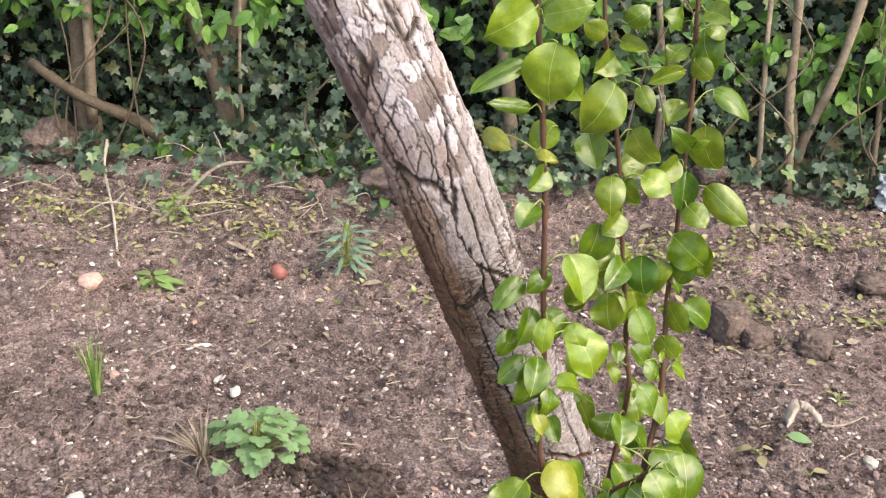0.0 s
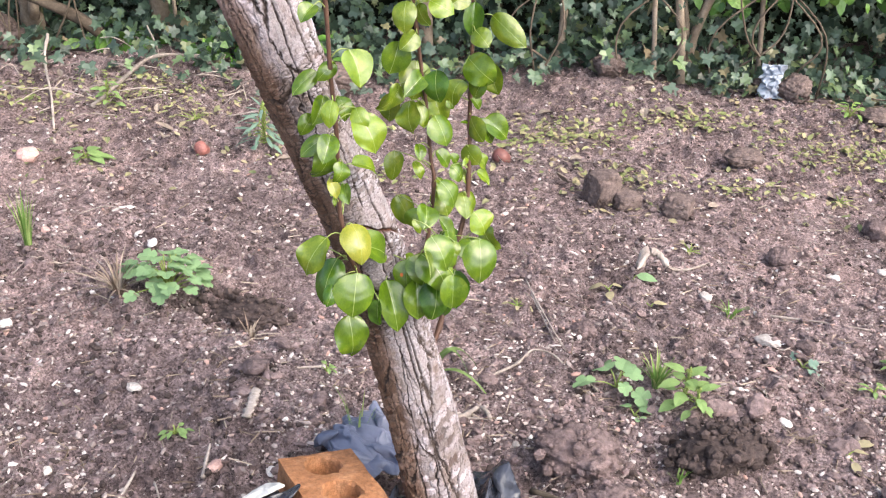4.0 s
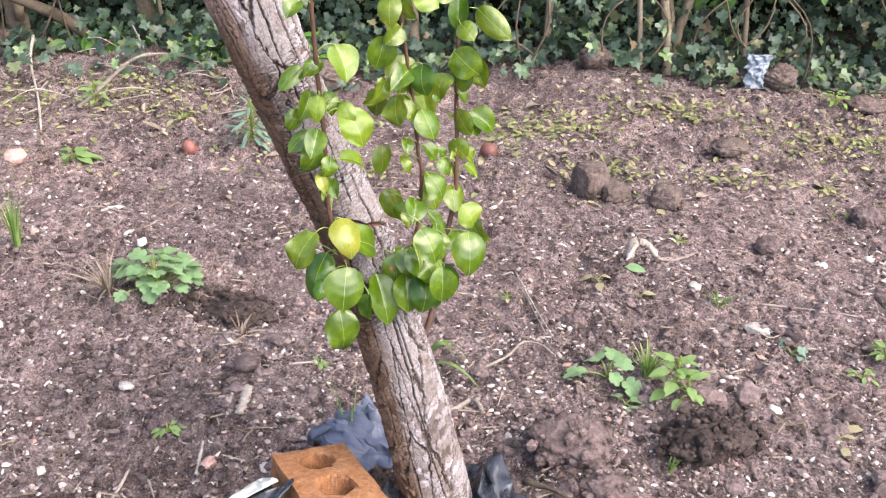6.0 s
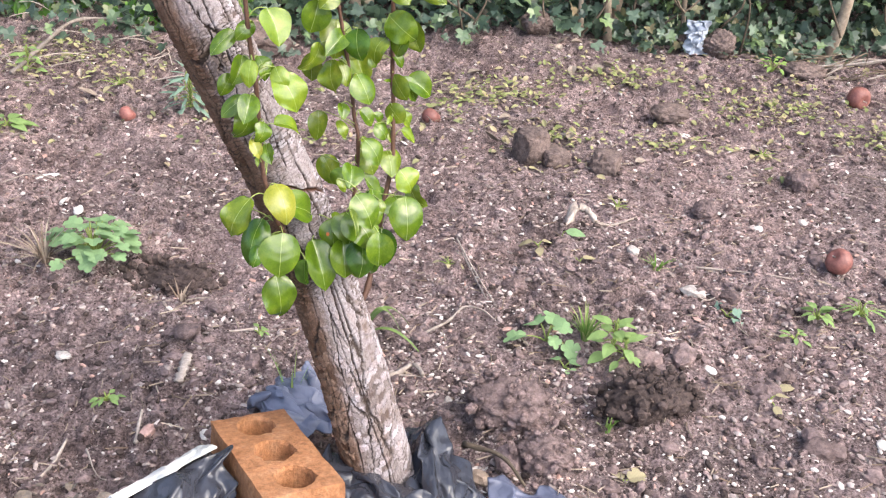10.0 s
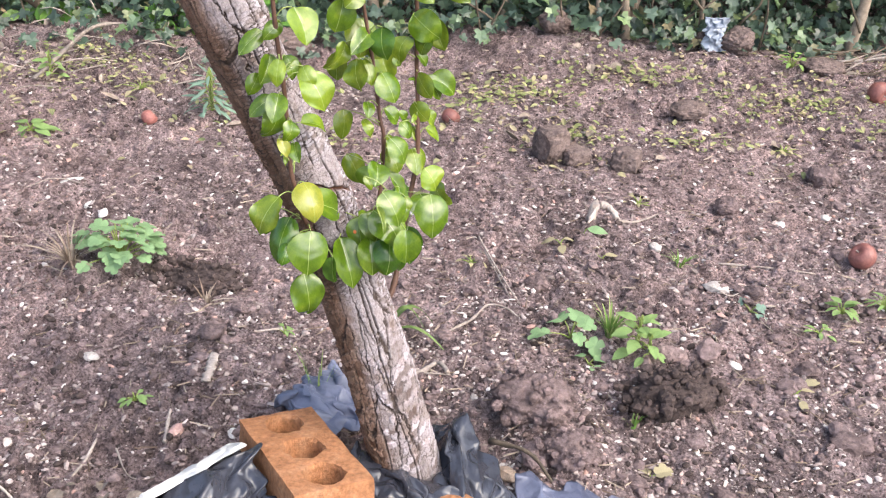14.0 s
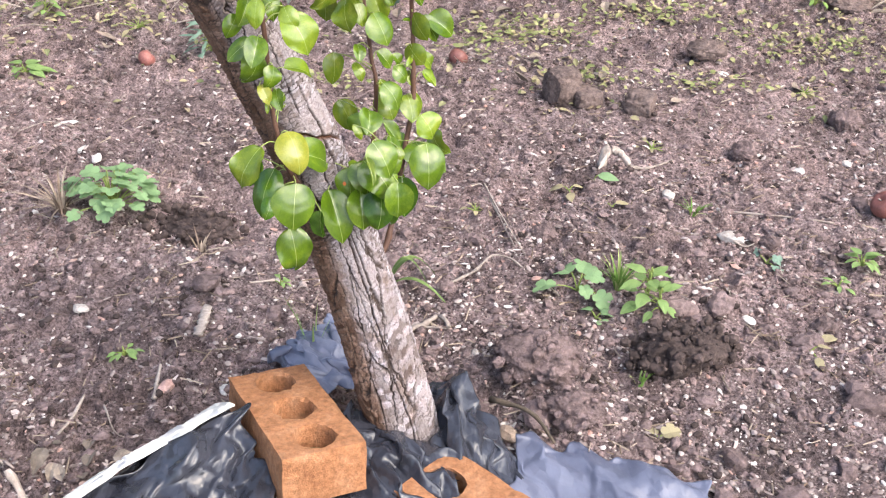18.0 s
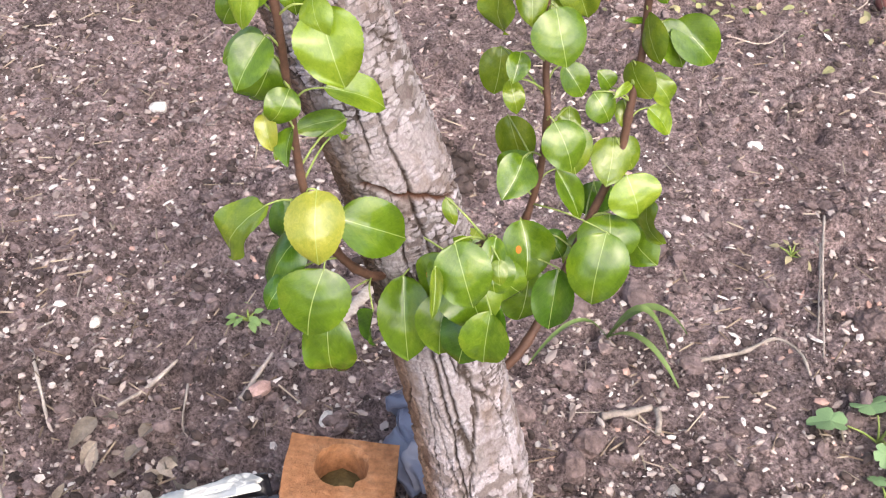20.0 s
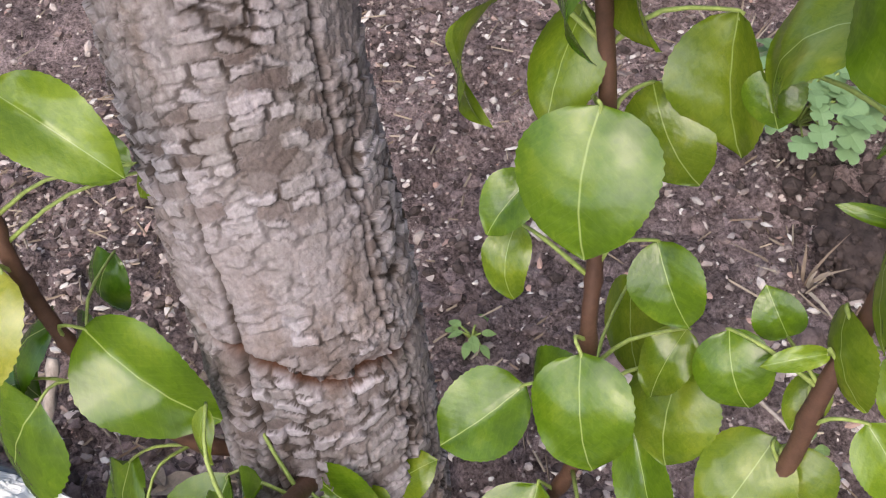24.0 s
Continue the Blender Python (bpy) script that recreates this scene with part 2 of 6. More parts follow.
    h.operation = "MULTIPLY_ADD"
    h.inputs[1].default_value = 0.5
    coarse = noise_tex(n, l, 170, 5, 0.65, uvn.outputs[0], (1, 1.4, 1))
    l.new(fine.outputs["Fac"], h.inputs[0])
    l.new(coarse.outputs["Fac"], h.inputs[2])
    bump(n, l, h.outputs[0], 0.7, 0.0022, p)
    return m


BARK = bark_mat()
TWIG = rough_mat("young_twig", (0.075, 0.036, 0.024), (0.125, 0.064, 0.042), 40, 0.6, fine=200, bump_scale=300, bump_dist=0.001, spec=0.4)
PETIOLE = rough_mat("petiole", (0.2, 0.27, 0.06), (0.3, 0.36, 0.11), 60, 0.5, bump_dist=0.0005)
DEADWOOD = rough_mat("dead_wood", (0.27, 0.22, 0.19), (0.5, 0.43, 0.385), 25, 0.85, fine=150, obj_rand=0.35, stretch=(1, 1, 0.2))
HEDGEWOOD = rough_mat("hedge_wood", (0.2, 0.15, 0.11), (0.42, 0.345, 0.27), 14, 0.9, fine=90, obj_rand=0.4)
BRICK = rough_mat("fired_clay", (0.27, 0.115, 0.05), (0.4, 0.185, 0.088), 26, 0.85, fine=140, fine_amt=0.42, bump_scale=170, bump_amt=0.8, bump_dist=0.005,
                  third=(0.48, 0.27, 0.155))
DIRT = rough_mat("hole_dirt", (0.08, 0.06, 0.022), (0.15, 0.11, 0.045), 40, 0.95, fine=150)
STONE = rough_mat("stone", (0.38, 0.33, 0.3), (0.66, 0.6, 0.56), 30, 0.75, obj_rand=0.3)
PINKSTONE = rough_mat("pink_stone", (0.45, 0.27, 0.24), (0.62, 0.42, 0.38), 30, 0.8, obj_rand=0.2)
WHITESTONE = rough_mat("white_stone", (0.5, 0.46, 0.43), (0.72, 0.68, 0.66), 40, 0.6)
TANSTONE = rough_mat("tan_stone", (0.3, 0.22, 0.17), (0.45, 0.35, 0.28), 40, 0.85)
RUNNER = rough_mat("brown_runner", (0.09, 0.068, 0.05), (0.2, 0.155, 0.115), 30, 0.9, fine=150, obj_rand=0.4)
APPLE = rough_mat("apple_skin", (0.21, 0.075, 0.065), (0.3, 0.125, 0.105), 22, 0.55, fine=160, bump_dist=0.0006, spec=0.5, obj_rand=0.25)
GRAVEL = island_mat("gravel", [(0.0, (0.19, 0.15, 0.14)), (0.4, (0.32, 0.26, 0.245)), (0.66, (0.46, 0.39, 0.365)), (0.74, (0.4, 0.24, 0.2)), (0.82, (0.5, 0.44, 0.42)), (1.0, (0.66, 0.61, 0.58))])
LITTER = island_mat("dry_litter", [(0.0, (0.16, 0.11, 0.08)), (0.5, (0.27, 0.21, 0.16)), (1.0, (0.42, 0.35, 0.28))])
FALLEN = island_mat("fallen_leaf", [(0.0, (0.17, 0.2, 0.09)), (0.4, (0.3, 0.27, 0.15)), (0.75, (0.42, 0.36, 0.23)), (1.0, (0.25, 0.19, 0.13))], through_light=0.2)
STRAP = island_mat("strap_leaf", [(0.0, (0.1, 0.16, 0.05)), (1.0, (0.18, 0.25, 0.08))], rough=0.5, through_light=0.25)
DEADLEAF = rough_mat("dead_leaf", (0.16, 0.125, 0.1), (0.36, 0.3, 0.25), 40, 0.8, fine=200, obj_rand=0.45, bump_dist=0.002)
LOWWEED = island_mat("low_weed_leaf", [(0.0, (0.16, 0.19, 0.07)), (0.35, (0.27, 0.3, 0.12)), (0.65, (0.4, 0.4, 0.19)), (1.0, (0.42, 0.34, 0.21))], rough=0.6, through_light=0.2)
IVY = island_mat("ivy_leaf", [(0.0, (0.025, 0.043, 0.03)), (0.4, (0.055, 0.092, 0.06)), (0.75, (0.105, 0.16, 0.108)), (0.93, (0.17, 0.25, 0.1)), (1.0, (0.21, 0.16, 0.1))], rough=0.38, spec=0.55, through_light=0.12)
PRIVET = island_mat("privet_leaf", [(0.0, (0.06, 0.14, 0.03)), (0.6, (0.13, 0.28, 0.05)), (1.0, (0.24, 0.4, 0.08))], rough=0.4, spec=0.5, through_light=0.25)
WEED = island_mat("weed_leaf", [(0.0, (0.13, 0.21, 0.07)), (0.6, (0.22, 0.33, 0.115)), (1.0, (0.34, 0.43, 0.17))], rough=0.6, through_light=0.25)
GERANIUM = island_mat("lobed_leaf", [(0.0, (0.15, 0.26, 0.115)), (0.7, (0.24, 0.37, 0.18)), (1.0, (0.36, 0.47, 0.25))], rough=0.6, through_light=0.25)
SPURGE = island_mat("blue_leaf", [(0.0, (0.12, 0.2, 0.15)), (1.0, (0.24, 0.35, 0.27))], rough=0.65, through_light=0.2)
GRASS = island_mat("grass_blade", [(0.0, (0.12, 0.24, 0.05)), (0.6, (0.24, 0.38, 0.1)), (1.0, (0.42, 0.46, 0.2))], rough=0.6, through_light=0.3)
HEDGESHADE = rough_mat("hedge_shade", (0.012, 0.014, 0.01), (0.035, 0.04, 0.025), 8, 0.95)
LEAF = {
    "g": leaf_mat("pear_leaf", (0.064, 0.129, 0.008), (0.116, 0.208, 0.010), (0.208, 0.297, 0.022)),
    # l and d also put lit and shaded foliage into the leaf colour
    "l": leaf_mat("pear_leaf_light", (0.098, 0.169, 0.011), (0.165, 0.240, 0.016), (0.267, 0.319, 0.034)),
    "d": leaf_mat("pear_leaf_shaded", (0.039, 0.101, 0.007), (0.068, 0.160, 0.009), (0.123, 0.219, 0.015)),
    "y1": leaf_mat("pear_leaf_lime", (0.136, 0.231, 0.013), (0.213, 0.317, 0.021), (0.329, 0.423, 0.047)),
    "y2": leaf_mat("pear_leaf_yellow", (0.25, 0.29, 0.03), (0.345, 0.36, 0.05), (0.46, 0.45, 0.13)),
    "o": leaf_mat("pear_leaf_rusty", (0.064, 0.129, 0.008), (0.116, 0.208, 0.010), (0.208, 0.297, 0.022), rust=(0.68, 0.45)),
}


def plastic_mat(name, dark, light, rough, wrinkle=0.6):
    m, n, l, p = mat_nodes(name)
    co = n.new("ShaderNodeTexCoord").outputs["Object"]
    a = noise_tex(n, l, 9, 6, 0.6, co)
    r = ramp(n, [(0.35, dark), (0.68, light)])
    l.new(a.outputs["Fac"], r.inputs["Fac"])
    l.new(r.outputs["Color"], p.inputs["Base Color"])
    p.inputs["Roughness"].default_value, p.inputs["Specular IOR Level"].default_value = rough, 0.6
    hs = None
    for sc, amt in ((26, 1.0), (62, 0.45), (130, 0.2)):
        mp = n.new("ShaderNodeMapping")
        mp.inputs["Scale"].default_value, mp.inputs["Rotation"].default_value = (sc, sc * 0.55, sc * 0.8), (sc, 0.4, sc * 0.3)
        l.new(co, mp.inputs["Vector"])
        vo = n.new("ShaderNodeTexVoronoi")
        vo.inputs["Scale"].default_value = 1.0
        l.new(mp.outputs[0], vo.inputs["Vector"])
        ad = n.new("ShaderNodeMath")
        ad.operation = "MULTIPLY_ADD"
        ad.inputs[1].default_value = amt
        l.new(facet(n, l, vo, mp.outputs[0]), ad.inputs[0])
        if hs:
            l.new(hs.outputs[0], ad.inputs[2])
        else:
            ad.inputs[2].default_value = 0.0
        hs = ad
    bump(n, l, hs.outputs[0], wrinkle, 0.038, p)
    return m


BAG = plastic_mat("black_polythene", (0.018, 0.019, 0.026), (0.05, 0.054, 0.072), 0.22, 0.42)
BAGBLUE = plastic_mat("bluegrey_polythene", (0.07, 0.08, 0.125), (0.15, 0.165, 0.235), 0.42, 0.3)
BAGWHITE = plastic_mat("white_polythene", (0.42, 0.42, 0.4), (0.76, 0.75, 0.74), 0.55, 0.7)
BLUEPLASTIC = plastic_mat("blue_polythene", (0.22, 0.25, 0.31), (0.32, 0.36, 0.43), 0.5, 0.14)


# ---- building helpers ----
def mesh_ob(name, verts, faces, mat, parent=None, smooth=False, label=""):
    me = bpy.data.meshes.new(name)
    me.from_pydata([tuple(v) for v in verts], [], [tuple(q) for q in faces])
    me.materials.append(mat)
    if smooth:
        me.polygons.foreach_set("use_smooth", [True] * len(me.polygons))
    ob = new(name, me)
    if parent is not None:
        ob.parent = parent
    if label:
        ob["label"] = label
    return ob


def part(name, bm, mat, parent, label="", smooth=False):
    me = bpy.data.meshes.new(name)
    bm.to_mesh(me)
    bm.free()
    me.materials.append(mat)
    if smooth:
        me.polygons.foreach_set("use_smooth", [True] * len(me.polygons))
    ob = new(name, me)
    ob.parent = parent
    if label:
        ob["label"] = label
    return ob


def thing(name, at, label, category, group="", kind=""):
    ob = new(name)
    ob.location = at
    ob.empty_display_size = 0.02
    return tagged(ob, label, category, group, kind)


def hash2(i, j, k=0):
    h = (i * 374761393 + j * 668265263 + k * 2147483647 + 1013904223) & 0xFFFFFFFF
    h = ((h ^ (h >> 13)) * 1274126177) & 0xFFFFFFFF
    return ((h ^ (h >> 16)) & 0xFFFFFF) / 0xFFFFFF


def vnoise(x, y, seed=0):
    """Smooth value noise on arrays, -1 to 1."""
    xi, yi = np.floor(x).astype(np.int64), np.floor(y).astype(np.int64)
    fx, fy = x - xi, y - yi
    fx, fy = fx * fx * (3 - 2 * fx), fy * fy * (3 - 2 * fy)
    a, b = hash2(xi, yi, seed), hash2(xi + 1, yi, seed)
    c, d = hash2(xi, yi + 1, seed), hash2(xi + 1, yi + 1, seed)
    return 2 * (a + (b - a) * fx + (c - a) * fy + (a - b - c + d) * fx * fy) - 1


def cells(u, v, seed=0, jit=0.8):
    """Distance to the nearest cell edge (F2 - F1) and a value per cell."""
    ui, vi = np.floor(u).astype(np.int64), np.floor(v).astype(np.int64)
    f1, f2, val = np.full(u.shape, 9.0), np.full(u.shape, 9.0), np.zeros(u.shape)
    for di in (-1, 0, 1):
        for dj in (-1, 0, 1):
            ci, cj = ui + di, vi + dj
            px, py = ci + 0.5 + jit * (hash2(ci, cj, seed) - 0.5), cj + 0.5 + jit * (hash2(ci, cj, seed + 7) - 0.5)
            d = np.hypot(u - px, v - py)
            near = d < f1
            f2 = np.where(near, f1, np.minimum(f2, d))
            val = np.where(near, hash2(ci, cj, seed + 13), val)
            f1 = np.where(near, d, f1)
    return f2 - f1, val


def smoothstep(a, b, x):
    t = np.clip((x - a) / (b - a), 0, 1)
    return t * t * (3 - 2 * t)


# hollows dug into the bed and mounds thrown up beside them: x, y, radius, height
MOUNDS = [(0.29, 0.98, 0.085, 0.035), (0.34, 0.87, 0.07, 0.03), (0.5, 1.04, 0.1, 0.02), (-0.28, 1.36, 0.08, -0.02), (0.22, 0.94, 0.03, -0.015),
          (0.2, 1.28, 0.14, 0.012), (0.08, 1.25, 0.12, -0.015), (-0.75, 2.5, 0.3, 0.05), (0.45, 2.55, 0.2, 0.05), (1.0, 2.5, 0.25, 0.03)]


def height(x, y):
    x, y = np.asarray(x, float), np.asarray(y, float)
    near = np.exp(-((np.hypot(x, y - 1.3) / 6) ** 2))
    z = 0.018 * vnoise(x * 1.7, y * 1.7, 1) + 0.011 * vnoise(x * 5.1 + 3, y * 5.1, 2)
    dug = smoothstep(-0.35, 0.5, vnoise(x * 2.2, y * 2.2, 9) + 0.35 * vnoise(x * 7, y * 7, 10))
    wx, wy = x + 0.012 * vnoise(x * 19, y * 19, 6), y + 0.012 * vnoise(x * 19 + 7, y * 19, 7)
    # broken clods of two sizes with gaps between them, crumbs on top
    e1, v1 = cells(wx * 20, wy * 20, 51)
    e2, v2 = cells(wx * 47, wy * 47, 52)
    z += (0.3 + 0.9 * dug) * (0.017 * v1 * v1 * smoothstep(0.0, 0.45, e1) + 0.0085 * v2 * smoothstep(0.0, 0.5, e2))
    z += 0.011 * np.abs(vnoise(x * 14, y * 14, 3)) * (0.3 + 0.7 * dug) + 0.006 * np.abs(vnoise(x * 38, y * 38, 4)) + 0.0045 * vnoise(x * 82, y * 82, 5)
    for mx, my, mr, mh in MOUNDS:
        z += mh * np.exp(-(((x - mx) ** 2 + (y - my) ** 2) / (mr * mr)))
    return (z - 0.013) * near


def gz(x, y):
    return float(height(np.array([x]), np.array([y]))[0])


def tube(points, radii, sides=8, wob=0.0, seed=0):
    """Vertices and faces of a tapered tube along points, with closed ends."""
    rng = random.Random(seed)
    pts = [Vector(p) for p in points]
    verts, faces = [], []
    side = Vector((1, 0.02, 0.03))
    for i, p in enumerate(pts):
        d = (pts[min(i + 1, len(pts) - 1)] - pts[max(i - 1, 0)]).normalized()
        a = d.cross(side)
        a = a.normalized() if a.length > 0.05 else d.cross(Vector((0, 1, 0))).normalized()
        b = d.cross(a)
        for k in range(sides):
            ang = 2 * math.pi * k / sides
            r = radii[i] * (1 + wob * (rng.random() - 0.5))
            verts.append(p + r * (math.cos(ang) * a + math.sin(ang) * b))
    for i in range(len(pts) - 1):
        for k in range(sides):
            q = (k + 1) % sides
            faces.append((i * sides + k, i * sides + q, (i + 1) * sides + q, (i + 1) * sides + k))
    faces.append(tuple(reversed(range(sides))))
    faces.append(tuple(range((len(pts) - 1) * sides, len(pts) * sides)))
    return verts, faces


def smooth_line(points, per=5):
    """Catmull-Rom through the points."""
    p = [Vector(q) for q in points]
    p = [2 * p[0] - p[1], *p, 2 * p[-1] - p[-2]]
    out = []
    for i in range(1, len(p) - 2):
        for k in range(per):
            t = k / per
            a, b, c, d = p[i - 1], p[i], p[i + 1], p[i + 2]
            out.append(0.5 * (2 * b + (c - a) * t + (2 * a - 5 * b + 4 * c - d) * t * t + (3 * b - a - 3 * c + d) * t ** 3))
    return [*out, p[-2]]


class Soup:
    """Many small loose pieces gathered into one mesh."""

    def __init__(self):
        self.v, self.f, self.n = [], [], 0

    def add(self, verts, faces):
        verts = np.asarray(verts, float)
        self.v.append(verts)
        self.f += [tuple(i + self.n for i in q) for q in faces]
        self.n += len(verts)

    def ob(self, name, mat, parent=None, smooth=False, label=""):
        return mesh_ob(name, np.concatenate(self.v).tolist(), self.f, mat, parent, smooth, label)


def turn(rx, ry, rz):
    return np.array(Euler((rx, ry, rz)).to_matrix())


def lump_shape(seed, rough=0.35, sub=1):
    """A rough stone or clod of unit radius."""
    rng = random.Random(seed)
    bm = bmesh.new()
    bmesh.ops.create_icosphere(bm, subdivisions=sub, radius=1.0)
    off = Vector((rng.random() * 50, rng.random() * 50, rng.random() * 50))
    for v in bm.verts:
        k = noise.noise(v.co * 1.1 + off) + 0.5 * noise.noise(v.co * 2.7 + off) + 0.32 * noise.noise(v.co * 6 + off) + (0.34 * noise.noise(v.co * 11 + off) + 0.26 * noise.noise(v.co * 24 + off) if sub > 2 else 0)
        v.co *= 1 + rough * k
    verts = np.array([v.co[:] for v in bm.verts])
    faces = [tuple(v.index for v in f.verts) for f in bm.faces]
    bm.free()
    return verts, faces


# ---- the ground: one sheet, fine near the path, out to the horizon ----
def spread(a, b, step, far):
    inner = np.arange(a, b + step / 2, step)
    grow, w, out = step, 0.0, []
    while w < far:
        grow *= 1.25
        w += grow
        out.append(w)
    out = np.array(out)
    return np.concatenate([a - out[::-1], inner, inner[-1] + out])


gx, gy = spread(-1.3, 1.45, 0.0052, 900), spread(0.45, 2.7, 0.0048, 900)
GX, GY = np.meshgrid(gx, gy)
GZ = height(GX, GY)
nx, ny = len(gx), len(gy)
gv = np.stack([GX.ravel(), GY.ravel(), GZ.ravel()], -1)
gi = (np.arange(ny - 1)[:, None] * nx + np.arange(nx - 1)[None]).ravel()
gf = np.stack([gi, gi + 1, gi + nx + 1, gi + nx], -1)
me = bpy.data.meshes.new("ground")
me.from_pydata(gv, [], gf)
me.materials.append(SOIL)
me.polygons.foreach_set("use_smooth", [True] * len(me.polygons))
tagged(new("ground", me), "bare dug brown soil with crumbs and small chips", "soil", kind="structure")

# ---- the hedge along the back: stems, ivy and privet leaves ----
hedge = thing("hedge", (0.1, 2.75, 0), "dense dark hedge of ivy and privet on woody stems", "hedge")
H0 = Vector((0.1, 2.75, 0))


def loc(verts, at):
    return [tuple(Vector(v) - Vector(at)) for v in verts]


def backing_shape():
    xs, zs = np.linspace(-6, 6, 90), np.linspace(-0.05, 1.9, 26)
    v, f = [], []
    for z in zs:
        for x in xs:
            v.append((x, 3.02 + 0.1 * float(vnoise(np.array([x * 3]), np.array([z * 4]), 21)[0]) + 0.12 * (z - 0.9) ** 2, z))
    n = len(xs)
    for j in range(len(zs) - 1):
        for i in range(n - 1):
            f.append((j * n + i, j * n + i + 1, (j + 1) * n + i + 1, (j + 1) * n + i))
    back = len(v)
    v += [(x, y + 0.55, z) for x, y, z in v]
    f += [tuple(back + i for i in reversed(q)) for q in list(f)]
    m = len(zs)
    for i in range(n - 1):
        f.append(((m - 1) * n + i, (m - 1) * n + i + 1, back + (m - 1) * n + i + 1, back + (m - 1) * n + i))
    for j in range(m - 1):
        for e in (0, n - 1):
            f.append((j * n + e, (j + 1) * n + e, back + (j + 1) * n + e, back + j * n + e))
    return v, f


# near-black backing wall: the hedge's inner shade put into its colour, no twigs
v, f = backing_shape()
mesh_ob("shade_backing", loc(v, H0), f, HEDGESHADE, hedge, label="near-black backing for the shaded depth of the hedge")

IVY_OUT = [(0, 0), (-0.3, -0.12), (-0.52, 0.12), (-0.3, 0.32), (-0.46, 0.62), (-0.16, 0.62), (0, 1.0), (0.16, 0.62), (0.46, 0.62), (0.3, 0.32), (0.52, 0.12), (0.3, -0.12)]
OVAL_OUT = [(0, 0), (-0.2, 0.2), (-0.28, 0.45), (-0.18, 0.78), (0, 1.0), (0.18, 0.78), (0.28, 0.45), (0.2, 0.2)]


def flat_leaf(outline, fold=0.18, arch=0.2):
    """A small leaf folded along its midrib and arched."""
    v = [(0.0, 0.45, 0.0)] + [(x, y, fold * abs(x) - arch * y * y) for x, y in outline]
    n = len(outline)
    return np.array(v), [(0, 1 + i, 1 + (i + 1) % n) for i in range(n)]


def scatter_leaves(count, place, outline, size, rng, facing=(0, -1, 0.5), spreadang=0.9):
    s = Soup()
    for _ in range(count):
        pos = place(rng)
        fv, ff = flat_leaf(outline, rng.uniform(0.05, 0.35), rng.uniform(0.0, 0.4))
        nrm = (Vector(facing).normalized() + spreadang * Vector((rng.uniform(-1, 1), rng.uniform(-1, 1), rng.uniform(-1, 1)))).normalized()
        q = nrm.to_track_quat("Z", "Y").to_matrix() @ Matrix.Rotation(math.pi + rng.gauss(0, 0.9), 3, "Z")
        k = size * rng.uniform(0.55, 1.25)
        s.add(fv * k @ np.array(q).T + np.array(pos), ff)
    return s


rng = random.Random(11)


def ivy_low(r):
    x, z = r.uniform(-2.3, 2.6), r.random() ** 1.2 * 0.75
    return (x - H0.x, 2.66 + 0.3 * r.random() - 0.08 * (z < 0.15) * r.random() + 0.07 * math.sin(x * 5 + z * 9) - H0.y, z + 0.0)


def ivy_high(r):
    return (r.uniform(-5, 5) - H0.x, 2.62 + 0.35 * r.random() - H0.y, r.uniform(0.65, 1.95))


def ivy_foot(r):
    x = r.uniform(-2.2, 0.1) if r.random() < 0.65 else r.uniform(0.1, 2.2)
    y = 2.68 - 0.35 * r.random() ** 2.2 if x < 0 else 2.68 - 0.16 * r.random() ** 2
    return (x - H0.x, y - H0.y, gz(x, y) + 0.015 + 0.07 * r.random())


scatter_leaves(15000, ivy_low, IVY_OUT, 0.033, rng).ob("ivy_foliage", IVY, hedge)["kind"] = "stuff"
scatter_leaves(3600, ivy_high, IVY_OUT, 0.1, rng).ob("ivy_foliage", IVY, hedge)["kind"] = "stuff"
scatter_leaves(1000, ivy_foot, IVY_OUT, 0.034, rng, (0, -0.5, 1), 0.6).ob("ivy_carpet", IVY, hedge)["kind"] = "stuff"


def clump(cx, cz, w, h):
    def place(r):
        a, k = r.random() * 2 * math.pi, math.sqrt(r.random())
        return (cx + w * k * math.cos(a) - H0.x, 2.58 + 0.16 * r.random() - H0.y, cz + h * k * math.sin(a))
    return place


for cx, cz, w, h, c in ((-0.95, 0.46, 0.34, 0.1, 260), (-0.1, 0.45, 0.22, 0.12, 130), (0.78, 0.36, 0.16, 0.13, 120), (1.1, 0.4, 0.25, 0.12, 170), (0.3, 0.42, 0.3, 0.12, 150),
                        (-1.5, 0.42, 0.25, 0.12, 120), (-0.62, 0.06, 0.1, 0.05, 60), (-0.9, 0.05, 0.2, 0.04, 50)):
    scatter_leaves(c, clump(cx, cz, w, h), OVAL_OUT, 0.05, rng).ob("privet_foliage", PRIVET, hedge)["kind"] = "stuff"


def hedge_stem(pts, r0, r1, name="stem", mat=HEDGEWOOD, label=""):
    line = smooth_line(pts, 6)
    rad = [r0 + (r1 - r0) * i / (len(line) - 1) for i in range(len(line))]
    v, f = tube(line, rad, 8, 0.3, len(line) + int(abs(pts[0][0]) * 100))
    return mesh_ob(name, loc(v, H0), f, mat, hedge, True, label)


hedge_stem([(-1.21, 2.72, -0.03), (-1.2, 2.68, 0.2), (-1.19, 2.66, 0.45), (-1.25, 2.7, 0.9)], 0.034, 0.024, label="thick pale grey-brown stem")
hedge_stem([(-1.18, 2.66, 0.1), (-1.15, 2.62, 0.3), (-1.14, 2.62, 0.6)], 0.016, 0.012)
hedge_stem([(-1.3, 2.6, 0.27), (-1.17, 2.57, 0.2), (-1.02, 2.6, 0.12), (-0.95, 2.64, 0.03)], 0.014, 0.017, "fallen_stem", RUNNER)
